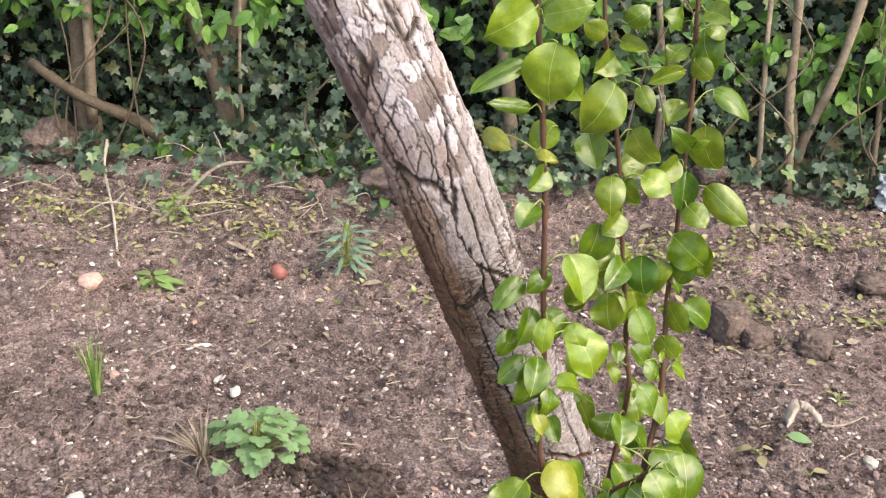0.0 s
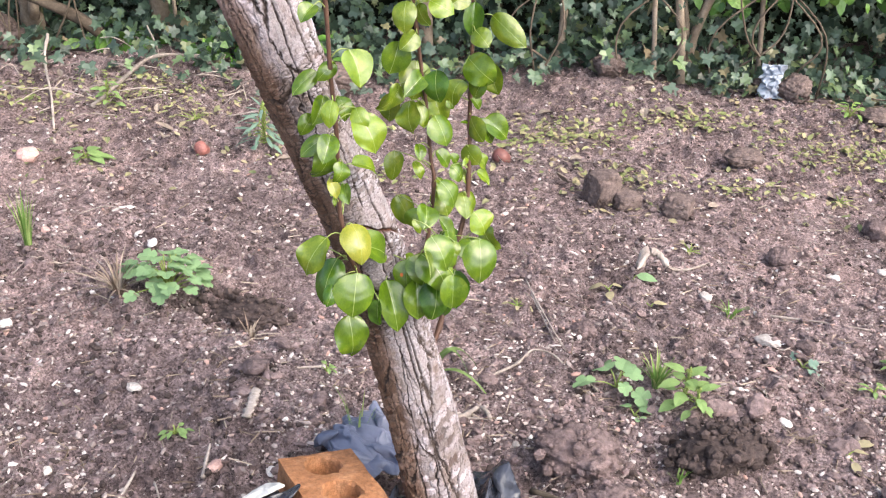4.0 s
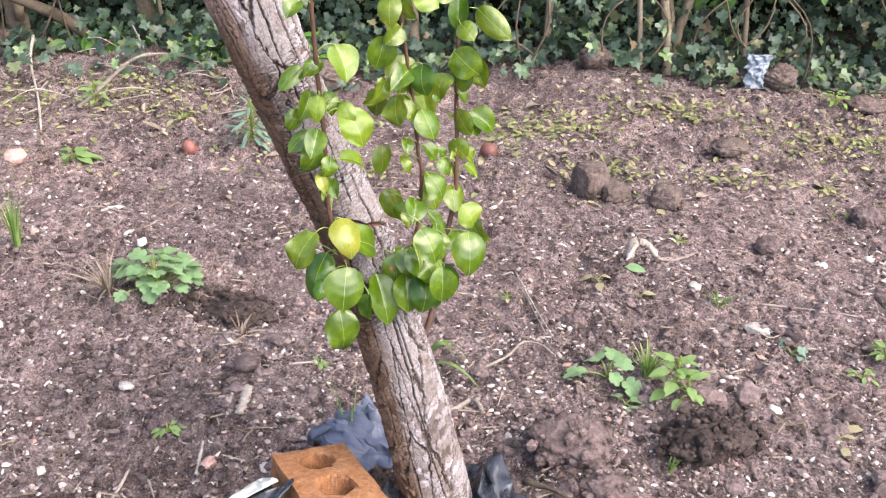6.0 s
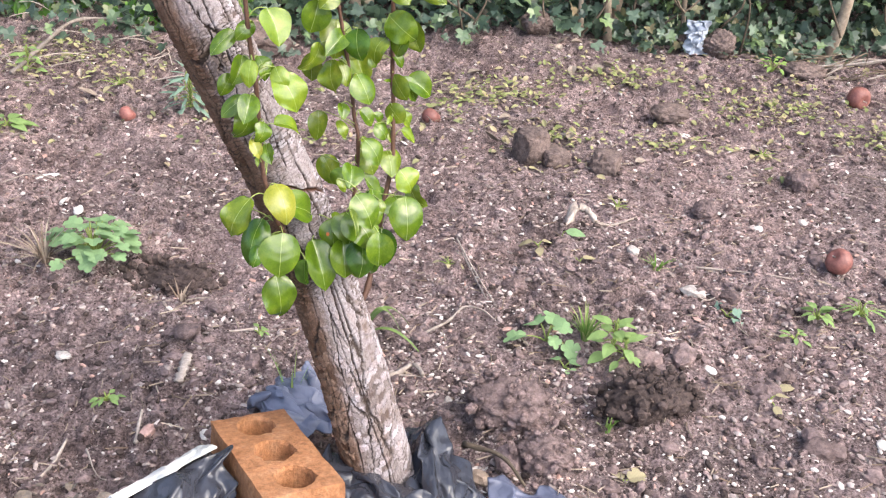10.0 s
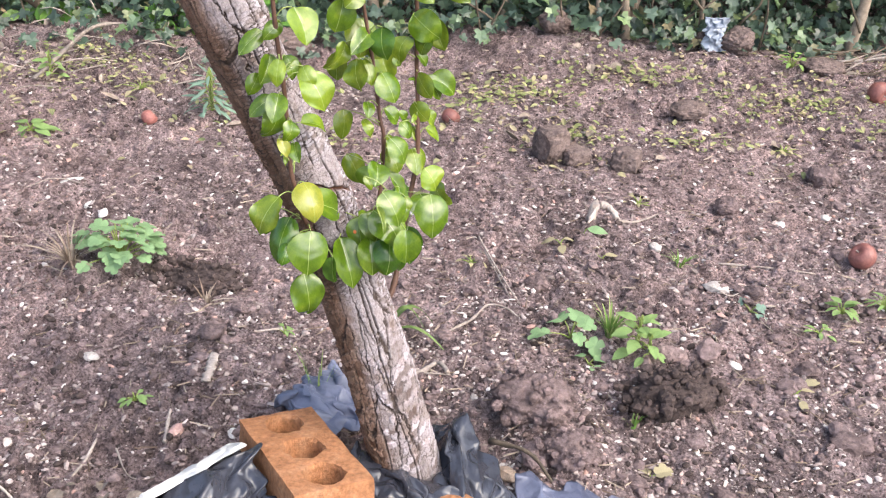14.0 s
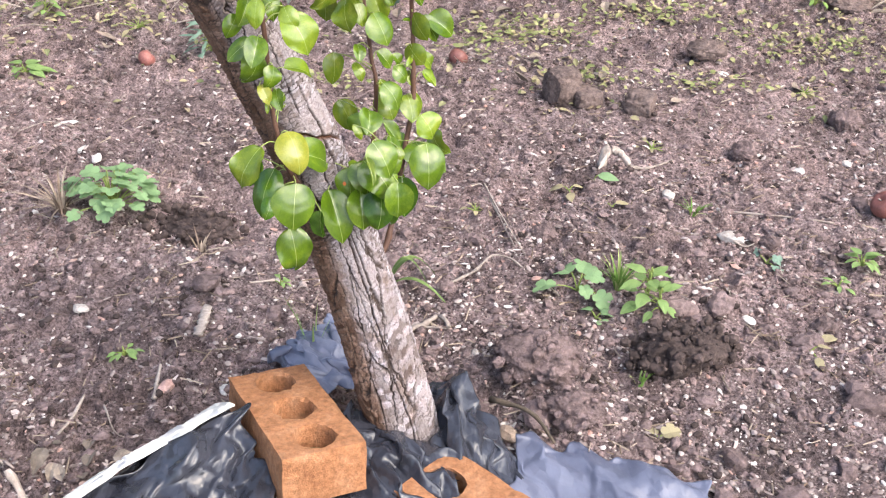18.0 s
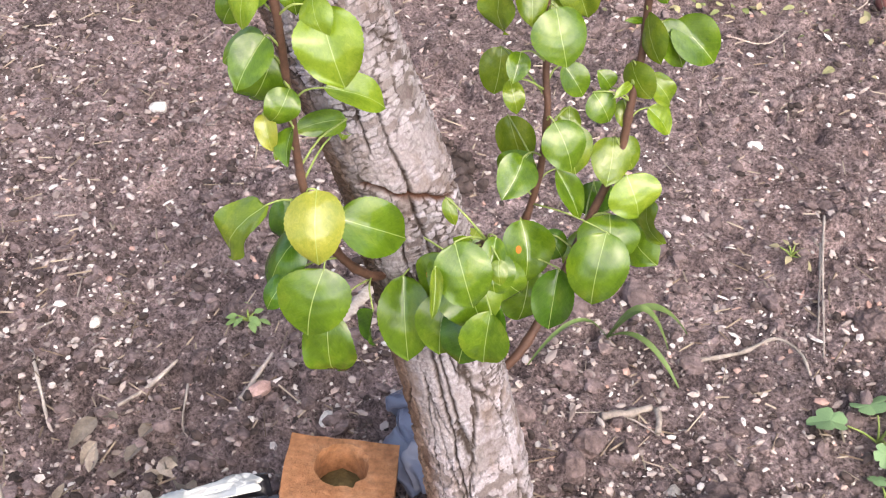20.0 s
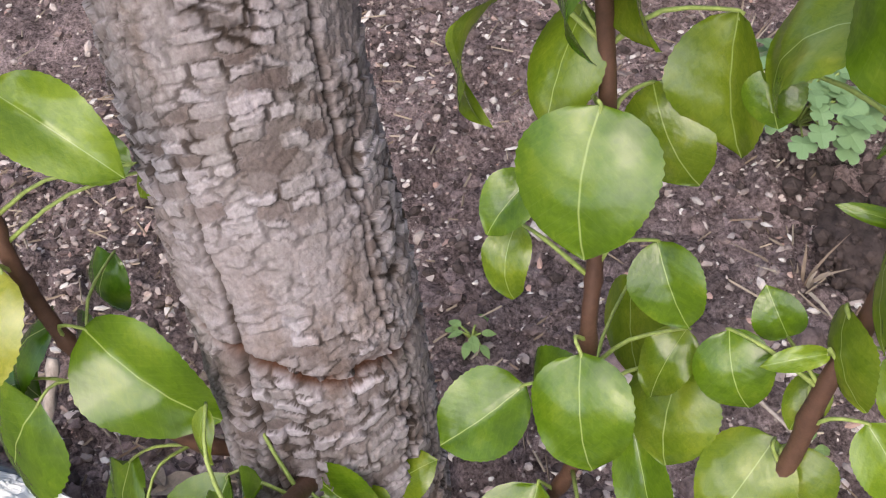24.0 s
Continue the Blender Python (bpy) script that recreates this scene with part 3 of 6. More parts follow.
hedge_stem([(-0.83, 2.75, -0.02), (-0.84, 2.7, 0.2), (-0.89, 2.66, 0.42), (-0.95, 2.68, 0.8)], 0.03, 0.02)
hedge_stem([(-0.835, 2.69, 0.27), (-0.76, 2.66, 0.45), (-0.7, 2.68, 0.8)], 0.017, 0.012)
hedge_stem([(-0.78, 2.7, 0.0), (-0.775, 2.66, 0.22), (-0.757, 2.64, 0.5)], 0.006, 0.004)
hedge_stem([(0.652, 2.64, -0.02), (0.63, 2.62, 0.15), (0.605, 2.62, 0.32), (0.58, 2.64, 0.8)], 0.014, 0.01)
hedge_stem([(0.577, 2.64, -0.02), (0.56, 2.62, 0.12), (0.54, 2.62, 0.32), (0.52, 2.66, 0.7)], 0.008, 0.006)
hedge_stem([(0.66, 2.66, 0.06), (0.67, 2.64, 0.18), (0.72, 2.62, 0.4), (0.78, 2.66, 0.8)], 0.013, 0.011)
hedge_stem([(0.66, 2.66, 0.1), (0.64, 2.65, 0.2), (0.61, 2.66, 0.34)], 0.009, 0.007)
hedge_stem([(-0.06, 2.72, 0), (-0.08, 2.68, 0.22), (-0.11, 2.66, 0.42), (-0.2, 2.7, 0.9)], 0.02, 0.015)
hedge_stem([(0.86, 2.66, -0.02), (0.85, 2.64, 0.1), (0.83, 2.64, 0.3), (0.8, 2.7, 0.7)], 0.008, 0.006)
hedge_stem([(1.28, 2.66, -0.02), (1.29, 2.63, 0.15), (1.31, 2.64, 0.5)], 0.018, 0.013)
hedge_stem([(0.3, 2.72, -0.02), (0.31, 2.68, 0.2), (0.27, 2.66, 0.5)], 0.012, 0.008)
for k in range(22):
    x = rng.uniform(-1.7, 1.6)
    a, b, c = rng.uniform(-0.12, 0.12), rng.uniform(-0.2, 0.2), rng.uniform(-0.25, 0.25)
    hedge_stem([(x, 2.6, rng.uniform(-0.02, 0.1)), (x + a, 2.57, 0.2), (x + b, 2.6, 0.42), (x + c, 2.64, 0.7)], 0.003, 0.0018, "runner", RUNNER)

# ---- the leaning pear tree: trunk, three young shoots, every leaf ----
AXIS = smooth_line([(0.14, 0.82, -0.1), (0.125, 0.826, -0.03), (0.11, 0.831, 0.02), (0.086, 0.841, 0.114), (0.06, 0.849, 0.216), (0.031, 0.855, 0.313), (-0.005, 0.862, 0.425),
                    (-0.037, 0.863, 0.503), (-0.07, 0.867, 0.578), (-0.103, 0.871, 0.656), (-0.135, 0.876, 0.732), (-0.164, 0.88, 0.788), (-0.191, 0.884, 0.845), (-0.28, 0.9, 1.02),
                    (-0.43, 0.93, 1.3), (-0.6, 0.96, 1.62)], 8)
pear = thing("pear_tree", (0.125, 0.8, 0), "leaning pear tree trunk with leafy young shoots", "tree")
P0 = Vector((0.125, 0.8, 0))


def plates(u, v, seed=0, jit=0.75, square=0.75):
    """Scaly plates: distance to the nearest edge, a value per plate, and how far across and up each plate a spot lies."""
    ui, vi = np.floor(u).astype(np.int64), np.floor(v).astype(np.int64)
    f1, f2 = np.full(u.shape, 9.0), np.full(u.shape, 9.0)
    val, du, dv = np.zeros(u.shape), np.zeros(u.shape), np.zeros(u.shape)
    for di in (-1, 0, 1):
        for dj in (-1, 0, 1):
            ci, cj = ui + di, vi + dj
            a = u - (ci + 0.5 + jit * (hash2(ci, cj, seed) - 0.5))
            b = v - (cj + 0.5 + jit * (hash2(ci, cj, seed + 7) - 0.5))
            d = square * np.maximum(np.abs(a), np.abs(b)) + (1 - square) * np.hypot(a, b)
            near = d < f1
            f2 = np.where(near, f1, np.minimum(f2, d))
            val, du, dv = np.where(near, hash2(ci, cj, seed + 13), val), np.where(near, a, du), np.where(near, b, dv)
            f1 = np.where(near, d, f1)
    return f2 - f1, val, du, dv


def trunk_mesh():
    line = np.array([p[:] for p in AXIS])
    seg = np.r_[0, np.cumsum(np.linalg.norm(np.diff(line, axis=0), axis=1))]
    s = np.r_[np.arange(0, 0.42, 0.0013), np.arange(0.42, 0.78, 0.00065), np.arange(0.78, 1.12, 0.0014), np.arange(1.12, seg[-1], 0.01)]
    c = np.stack([np.interp(s, seg, line[:, k]) for k in range(3)], -1)
    fine_s = np.arange(0, seg[-1], 0.002)
    fc = np.stack([np.interp(fine_s, seg, line[:, k]) for k in range(3)], -1)
    wide = np.ones(61) / 61
    pad = np.concatenate([2 * fc[:1] - fc[30:0:-1], fc, 2 * fc[-1:] - fc[-2:-32:-1]])
    fd = np.gradient(np.stack([np.convolve(pad[:, k], wide, "valid") for k in range(3)], -1), axis=0)
    d = np.stack([np.interp(s, fine_s, fd[:, k]) for k in range(3)], -1)
    d /= np.linalg.norm(d, axis=1)[:, None]
    a = np.cross(d, (0, 1, 0))
    a /= np.linalg.norm(a, axis=1)[:, None]
    b = np.cross(d, a)
    m = 400
    th = np.arange(m) / m * 2 * np.pi - np.pi / 2
    S, T = np.meshgrid(s, th, indexing="ij")
    r = np.interp(S, [0, 0.06, 0.13, 0.35, 0.6, 0.8, 1.0, 2.2], [0.062, 0.053, 0.0455, 0.0415, 0.0405, 0.043, 0.0435, 0.042])
    r = r * (1 + 0.03 * np.sin(2 * T + S * 5) + 0.02 * np.sin(3 * T - S * 9))
    u, w = (T + np.pi / 2) / (2 * np.pi), S
    bend = 0.05 * vnoise(u * 9, w * 11, 31) + 0.02 * vnoise(u * 25, w * 30, 34)
    jag = 0.006 * vnoise(u * 70, w * 190, 37) + 0.003 * vnoise(u * 150, w * 420, 38)
    # long ragged fissures running up, closer together on the sheltered side
    e0, v0, _, _ = plates((u + 0.6 * bend + 1.2 * jag) * 11, w * 8 + 1.6 * bend, 40, 0.9, 0.35)
    # large plates above, small flakes in rows across below
    e1, v1, p1, q1 = plates((u + 0.8 * bend + jag) * 20, (w + 0.25 * bend + 0.5 * jag) * 62, 41, 0.85, 0.7)
    e2, v2, p2, q2 = plates((u + 0.2 * bend + 0.45 * jag) * 24, (w + 0.07 * bend + 0.12 * jag) * 225, 42, 0.8, 1.0)
    e3, v3, p3, q3 = plates((u + 0.5 * bend + jag) * 21, (w + 0.15 * bend + 0.3 * jag) * 110, 43, 0.8, 0.85)
    up = smoothstep(0.74, 0.86, S + 0.06 * vnoise(u * 6, w * 9, 36))
    mid = (1 - up) * smoothstep(0.3, 0.4, S + 0.05 * vnoise(u * 7, w * 8, 39))
    low = 1 - up - mid
    gap0 = (1 - smoothstep(0.012, 0.085, e0)) * smoothstep(-0.55, 0.1, vnoise(u * 9 + 4, w * 13, 45))
    for at_u, seed in ((0.33, 61), (0.4, 62), (0.465, 63), (0.573, 64), (0.64, 65), (0.845, 66), (0.92, 67), (0.6, 69), (0.12, 68)):
        wander = at_u + 0.016 * vnoise(w * 0 + seed, w * 7, seed) + 0.005 * vnoise(w * 0 + seed, w * 42, seed + 20) + 0.5 * jag
        split = np.exp(-(((u - wander) / (0.0034 + 0.002 * vnoise(w * 0, w * 23, seed + 40))) ** 2)) * smoothstep(-0.5, 0.0, vnoise(w * 0 + 3, w * 9, seed + 60))
        gap0 = np.maximum(gap0, split)
    worn = smoothstep(-0.45, 0.15, vnoise(u * 11, w * 24, 46))

    def scale(e, v, p, q, thick, edge):
        lip = smoothstep(0.0, edge, e)
        return thick * (lip * (0.35 + 0.9 * v) + (v - 0.5) * 0.5 * p + (0.25 + 0.5 * v) * q)

    big_p, flake_p, low_p = scale(e1, v1, p1, q1, 0.0023, 0.09), scale(e2, v2, p2, q2, 0.0018, 0.13) * (0.6 + 0.4 * worn), scale(e3, v3, p3, q3, 0.0019, 0.1)
    r = r - 0.002 + up * big_p + mid * flake_p + low * low_p - 0.0036 * gap0 + 0.0006 * (v0 - 0.5) + 0.00035 * vnoise(u * 130, w * 420, 33)
    # an old saw cut part of the way round
    P0s = c[:, None] + r[..., None] * (np.cos(T)[..., None] * a[:, None] + np.sin(T)[..., None] * b[:, None])
    level = 0.4455 + CUT_X * (P0s[..., 0] - 0.023) + CUT_Y * (P0s[..., 1] - 0.851) + 0.002 * vnoise(T * 4, S * 0 + 1, 35)
    off = P0s[..., 2] - level
    side = smoothstep(0.0, 0.012, P0s[..., 0] + 0.022 + 0.12 * (P0s[..., 1] - 0.851)) * (1 - smoothstep(0.897, 0.906, P0s[..., 1]))
    groove = np.exp(-((off / np.where(off > 0, 0.0016, 0.0026)) ** 2)) * side
    r = r - 0.0048 * groove + 0.0012 * smoothstep(0, 0.003, off) * np.exp(-np.maximum(off, 0) * 45) * side
    P = c[:, None] + r[..., None] * (np.cos(T)[..., None] * a[:, None] + np.sin(T)[..., None] * b[:, None])
    n = len(s)
    i, k = np.meshgrid(np.arange(n - 1), np.arange(m), indexing="ij")
    q = (k + 1) % m
    f = np.stack([i * m + k, i * m + q, (i + 1) * m + q, (i + 1) * m + k], -1).reshape(-1, 4)

    joined = 0.45 + 0.55 * smoothstep(-0.35, 0.15, vnoise(u * 46, w * 120, 47))

    def seam(e, v, lim):
        return joined * (1 - smoothstep(0.45 * lim, lim, e)) * smoothstep(0.1, 0.4, v)

    # colour mask that darkens fissures and seams, their shade included
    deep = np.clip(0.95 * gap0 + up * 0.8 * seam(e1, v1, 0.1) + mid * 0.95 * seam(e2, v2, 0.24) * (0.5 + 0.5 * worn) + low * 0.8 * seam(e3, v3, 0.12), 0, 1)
    value = up * v1 + mid * (0.5 + (v2 - 0.5) * (0.3 + 0.7 * worn)) + low * v3
    # the coordinates along and round the bark, how deep in a fissure or in the cut each spot lies, and each plate's value
    step_u, step_s = 1.0 / m, np.diff(s)[:, None]
    corner = [(0, 0), (1, 0), (1, 1), (0, 1)]
    uv = np.stack([np.stack([(u[:-1] + cu * step_u) * 0.27, s[:-1, None] + 0 * u[:-1] + cs * step_s], -1) for cu, cs in corner], -2).reshape(-1, 2)
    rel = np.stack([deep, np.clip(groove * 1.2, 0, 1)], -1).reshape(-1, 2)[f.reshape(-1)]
    pla = np.stack([value, up], -1).reshape(-1, 2)[f.reshape(-1)]
    tail = np.zeros((2 * m, 2))
    faces = f.tolist() + [list(range(m)), list(range((n - 1) * m, n * m))]
    return P.reshape(-1, 3) - np.array(P0), faces, [np.concatenate([x, tail]) for x in (uv, rel, pla)]


CUT_X, CUT_Y = -0.1, -0.37
tv, tf, layers = trunk_mesh()
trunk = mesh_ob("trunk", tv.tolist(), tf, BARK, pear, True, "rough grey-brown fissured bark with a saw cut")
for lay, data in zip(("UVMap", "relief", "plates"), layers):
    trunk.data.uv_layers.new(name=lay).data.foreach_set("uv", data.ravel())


def shoot(pts, r0, r1, label):
    line = smooth_line(pts, 7)
    n = len(line)
    rad = [(r0 + (r1 - r0) * i / (n - 1)) * (1.22 if i % 6 == 3 else 1.0) for i in range(n)]
    v, f = tube(line, rad, 10, 0.06, n)
    ob = mesh_ob("shoot", loc(v, P0), f, TWIG, pear, True, label)
    return ob, line


shoot_l, line_l = shoot([(0.0, 0.855, 0.37), (0.005, 0.82, 0.385), (0.0, 0.8, 0.405), (-0.008, 0.788, 0.428), (-0.014, 0.781, 0.45), (-0.019, 0.777, 0.481), (-0.023, 0.778, 0.51), (-0.025, 0.777, 0.592),
                         (-0.03, 0.777, 0.65), (-0.034, 0.777, 0.72), (-0.041, 0.777, 0.793), (-0.05, 0.777, 0.876), (-0.055, 0.778, 0.98)], 0.0033, 0.0019, "upright reddish-brown shoot")
shoot_m, line_m = shoot([(0.03, 0.87, 0.315), (0.05, 0.905, 0.34), (0.06, 0.928, 0.374), (0.066, 0.936, 0.42), (0.068, 0.936, 0.473), (0.063, 0.94, 0.497), (0.057, 0.945, 0.55), (0.044, 0.943, 0.637),
                         (0.034, 0.942, 0.708), (0.02, 0.942, 0.778), (0.01, 0.942, 0.831), (0.0, 0.942, 0.95)], 0.0029, 0.0018, "upright reddish-brown shoot")
shoot_r, line_r = shoot([(0.055, 0.865, 0.245), (0.08, 0.89, 0.275), (0.09, 0.925, 0.315), (0.098, 0.955, 0.365), (0.108, 0.98, 0.421), (0.108, 0.989, 0.465), (0.107, 1.0, 0.501), (0.105, 1.002, 0.542),
                         (0.105, 0.998, 0.6), (0.103, 0.995, 0.65), (0.101, 0.995, 0.75), (0.095, 0.995, 0.837), (0.09, 0.995, 0.96)], 0.0038, 0.0019, "upright reddish-brown shoot")
spur, line_s = shoot([(0.03, 0.85, 0.39), (0.055, 0.838, 0.415), (0.075, 0.828, 0.438), (0.083, 0.824, 0.452)], 0.0035, 0.003, "short leafy spur with a bud")
LINES = {shoot_l: line_l, shoot_m: line_m, shoot_r: line_r, spur: line_s}


def pear_blade(seed, style):
    """A pear leaf blade of unit length and width, finely toothed: domed (0), folded along the midrib (1) or wavy with a curling tip (2)."""
    rng = random.Random(seed)
    dome = rng.uniform(0.1, 0.24) if style != 1 else rng.uniform(0.03, 0.12)
    fold = rng.uniform(0.35, 0.7) if style == 1 else rng.uniform(0.0, 0.25)
    cup = rng.uniform(0.35, 0.9) if style == 0 else rng.uniform(0.0, 0.3)
    wave = rng.uniform(0.05, 0.1) if style == 2 else rng.uniform(0.015, 0.05)
    curl = rng.uniform(0.25, 0.6) if style == 2 else rng.uniform(0.0, 0.25)
    twist, lop, phase = rng.uniform(-0.35, 0.35), rng.uniform(-0.06, 0.06), rng.uniform(0, 6.3)
    n, m = 30, 13
    verts, uv, faces = [], [], []
    for i in range(n + 1):
        y = i / n
        half = 0.5 * (math.sin(math.pi * y ** 0.8) ** 0.58 if 0 < y < 1 else 0) * (1.04 - 0.06 * y)
        if y > 0.82:
            half *= 1 - 0.5 * ((y - 0.82) / 0.18) ** 1.6
        half = max(half, 0.008) * (1 + (0.016 if i % 2 else -0.012))
        for j in range(m):
            k = (j / (m - 1)) * 2 - 1
            x = half * k
            z = fold * (math.sqrt(x * x + 0.0016) - 0.04) * (1 - 0.3 * y) + 4 * dome * y * (1 - y) - cup * x * x + twist * x * (y - 0.4)
            z += wave * math.sin(8.5 * y + 1.6 * k + phase) * k * k - curl * max(0, y - 0.6) ** 2 * 1.6
            z -= 0.012 * (1 - abs(k)) * abs(math.sin(14 * y + 3 * abs(k)))
            verts.append((x + lop * math.sin(math.pi * y), y, z))
            uv.append((0.5 + 0.5 * k * (half / 0.5), y))
    for i in range(n):
        for j in range(m - 1):
            a = i * m + j
            faces.append((a, a + 1, a + m + 1, a + m))
    me = bpy.data.meshes.new("leaf")
    me.from_pydata(verts, [], faces)
    lay = me.uv_layers.new(name="UVMap")
    lay.data.foreach_set("uv", np.array([uv[lp.vertex_index] for lp in me.loops]).ravel())
    me.polygons.foreach_set("use_smooth", [True] * len(me.polygons))
    return me


BLADES = {}
for tone, mat in LEAF.items():
    for k in range(9):
        me = pear_blade(k * 3 + len(tone) + ord(tone[-1]), k % 3)
        me.materials.append(mat)
        BLADES[tone, k] = me
TONES = {"o": "green leaf with an orange rust spot", "y1": "lime-green yellowing leaf", "y2": "yellow leaf", "d": "dark green shaded leaf"}
leaf_rng = random.Random(3)


def leaf(stem, base, tip, width, tone, turned=0.0, face=None, style=None):
    """One blade from base to tip, with its stalk back to the stem."""
    b, t = Vector(base), Vector(tip)
    width *= 1.14 if style is None else 1.0
    ydir = t - b
    length = max(ydir.length, width * (1.15 if style is None else 0.8))
    ydir.normalize()
    want = Vector(face) if face else Vector((leaf_rng.uniform(-0.8, 0.9), -1.0, leaf_rng.uniform(0.0, 0.9)))
    x = ydir.cross(want).normalized()
    z = x.cross(ydir)
    rot = Matrix((x, ydir, z)).transposed() @ Matrix.Rotation(turned, 3, "Y")
    ob = new("leaf", BLADES[tone, leaf_rng.randrange(9) if style is None else style + 3 * leaf_rng.randrange(3)])
    ob.parent = stem
    ob.matrix_basis = Matrix.LocRotScale(b - P0, rot.to_quaternion(), (width, length, (width + length) / 2))
    if tone in TONES:
        ob["label"] = TONES[tone]
    line = LINES[stem]
    want_z = b.z - 0.012
    foot = min(line, key=lambda p: (p - b).length + 0.6 * abs(p.z - want_z))
    mid = (foot + b) / 2 + Vector((0, -0.003, 0.006))
    v, f = tube(smooth_line([foot, mid, b, b + ydir * length * 0.06], 3), [0.0009, 0.0008, 0.0007, 0.0007, 0.0006, 0.0006, 0.0006, 0.0005, 0.0005, 0.0005], 5)
    mesh_ob("petiole", loc(v, P0), f, PETIOLE, stem, True)


leaf(shoot_l, (-0.009, 0.776, 0.488), (0.006, 0.752, 0.452), 0.036, "y2", face=(0.48, -0.56, 0.68), style=0)
leaf(shoot_l, (-0.007, 0.790, 0.456), (0.025, 0.823, 0.427), 0.038, "g", face=(0.19, -0.63, 0.76), style=1)
leaf(shoot_l, (-0.004, 0.786, 0.609), (0.018, 0.774, 0.572), 0.037, "y1", face=(0.34, -0.68, 0.65), style=2)
leaf(shoot_l, (-0.012, 0.796, 0.549), (0.013, 0.823, 0.528), 0.024, "y1", face=(0.18, -0.40, 0.90), style=1)
leaf(shoot_l, (-0.018, 0.823, 0.507), (-0.034, 0.790, 0.513), 0.018, "g", face=(0.35, -0.49, 0.80), style=0)
leaf(shoot_l, (-0.027, 0.768, 0.522), (-0.025, 0.761, 0.514), 0.005, "y1", face=(0.48, -0.56, 0.68), style=2)
leaf(shoot_l, (-0.022, 0.832, 0.500), (-0.021, 0.821, 0.491), 0.011, "l", face=(0.48, -0.56, 0.68), style=0)
leaf(shoot_l, (-0.030, 0.771, 0.591), (-0.034, 0.746, 0.569), 0.023, "g", face=(0.34, -0.68, 0.65), style=1)
leaf(shoot_l, (-0.031, 0.762, 0.545), (-0.021, 0.754, 0.527), 0.013, "y2", face=(0.34, -0.68, 0.65), style=2)
leaf(spur, (0.070, 0.783, 0.457), (0.079, 0.764, 0.433), 0.008, "l", face=(0.53, -0.52, 0.67), style=1)
leaf(spur, (0.075, 0.797, 0.468), (0.095, 0.786, 0.431), 0.035, "g", face=(0.32, -0.69, 0.65), style=0)
leaf(spur, (0.012, 0.836, 0.420), (0.008, 0.853, 0.436), 0.020, "g", face=(0.30, -0.68, 0.67), style=1)
leaf(spur, (0.053, 0.825, 0.473), (0.062, 0.821, 0.457), 0.009, "l", face=(0.34, -0.70, 0.62), style=0)
leaf(spur, (0.036, 0.845, 0.404), (0.056, 0.865, 0.386), 0.028, "g", face=(0.14, -0.67, 0.73), style=1)
leaf(spur, (0.068, 0.832, 0.437), (0.081, 0.837, 0.421), 0.013, "g", face=(0.27, -0.66, 0.70), style=0)
leaf(spur, (0.044, 0.863, 0.393), (0.053, 0.868, 0.383), 0.013, "l", face=(0.30, -0.68, 0.67), style=0)
leaf(spur, (0.092, 0.818, 0.464), (0.097, 0.796, 0.445), 0.015, "g", face=(0.34, -0.59, 0.73), style=1)
leaf(spur, (0.084, 0.825, 0.442), (0.097, 0.812, 0.417), 0.030, "g", face=(0.27, -0.66, 0.70), style=0)
leaf(spur, (0.100, 0.807, 0.458), (0.106, 0.799, 0.445), 0.011, "l", face=(0.34, -0.70, 0.62), style=0)
leaf(spur, (0.071, 0.850, 0.403), (0.093, 0.861, 0.377), 0.029, "g", face=(0.30, -0.68, 0.67), style=2)
leaf(spur, (0.042, 0.872, 0.383), (0.043, 0.890, 0.392), 0.018, "l", face=(0.27, -0.66, 0.70), style=0)
leaf(spur, (0.051, 0.849, 0.398), (0.061, 0.844, 0.381), 0.012, "l", face=(0.34, -0.70, 0.62), style=1)
leaf(shoot_m, (0.066, 0.939, 0.553), (0.083, 0.927, 0.520), 0.037, "g", face=(0.48, -0.49, 0.73), style=0)
leaf(shoot_m, (0.076, 0.930, 0.473), (0.095, 0.925, 0.441), 0.031, "g", face=(0.40, -0.51, 0.76), style=0)
leaf(shoot_m, (0.072, 0.951, 0.416), (0.096, 0.949, 0.380), 0.019, "g", face=(0.56, -0.46, 0.68), style=1)
leaf(shoot_m, (0.061, 0.918, 0.445), (0.061, 0.888, 0.428), 0.028, "g", face=(0.40, -0.51, 0.76), style=1)
leaf(shoot_m, (0.049, 0.928, 0.520), (0.052, 0.912, 0.506), 0.016, "g", face=(0.48, -0.56, 0.68), style=1)
leaf(shoot_m, (0.044, 0.924, 0.499), (0.055, 0.917, 0.479), 0.015, "l", face=(0.48, -0.56, 0.68), style=2)
leaf(shoot_m, (0.068, 0.956, 0.501), (0.084, 0.959, 0.479), 0.021, "g", face=(0.48, -0.56, 0.68), style=1)
leaf(shoot_m, (0.052, 0.960, 0.543), (0.070, 0.966, 0.519), 0.024, "l", face=(0.48, -0.56, 0.68), style=0)
leaf(shoot_m, (0.071, 0.967, 0.461), (0.078, 0.952, 0.442), 0.017, "l", face=(0.48, -0.56, 0.68), style=2)
leaf(shoot_r, (0.086, 0.971, 0.476), (0.100, 0.972, 0.455), 0.023, "g", face=(0.48, -0.56, 0.68), style=0)
leaf(shoot_r, (0.093, 0.986, 0.473), (0.083, 0.983, 0.486), 0.015, "g", face=(0.48, -0.56, 0.68), style=1)
leaf(shoot_r, (0.106, 0.990, 0.479), (0.101, 0.972, 0.476), 0.007, "y1", face=(0.48, -0.56, 0.68), style=2)
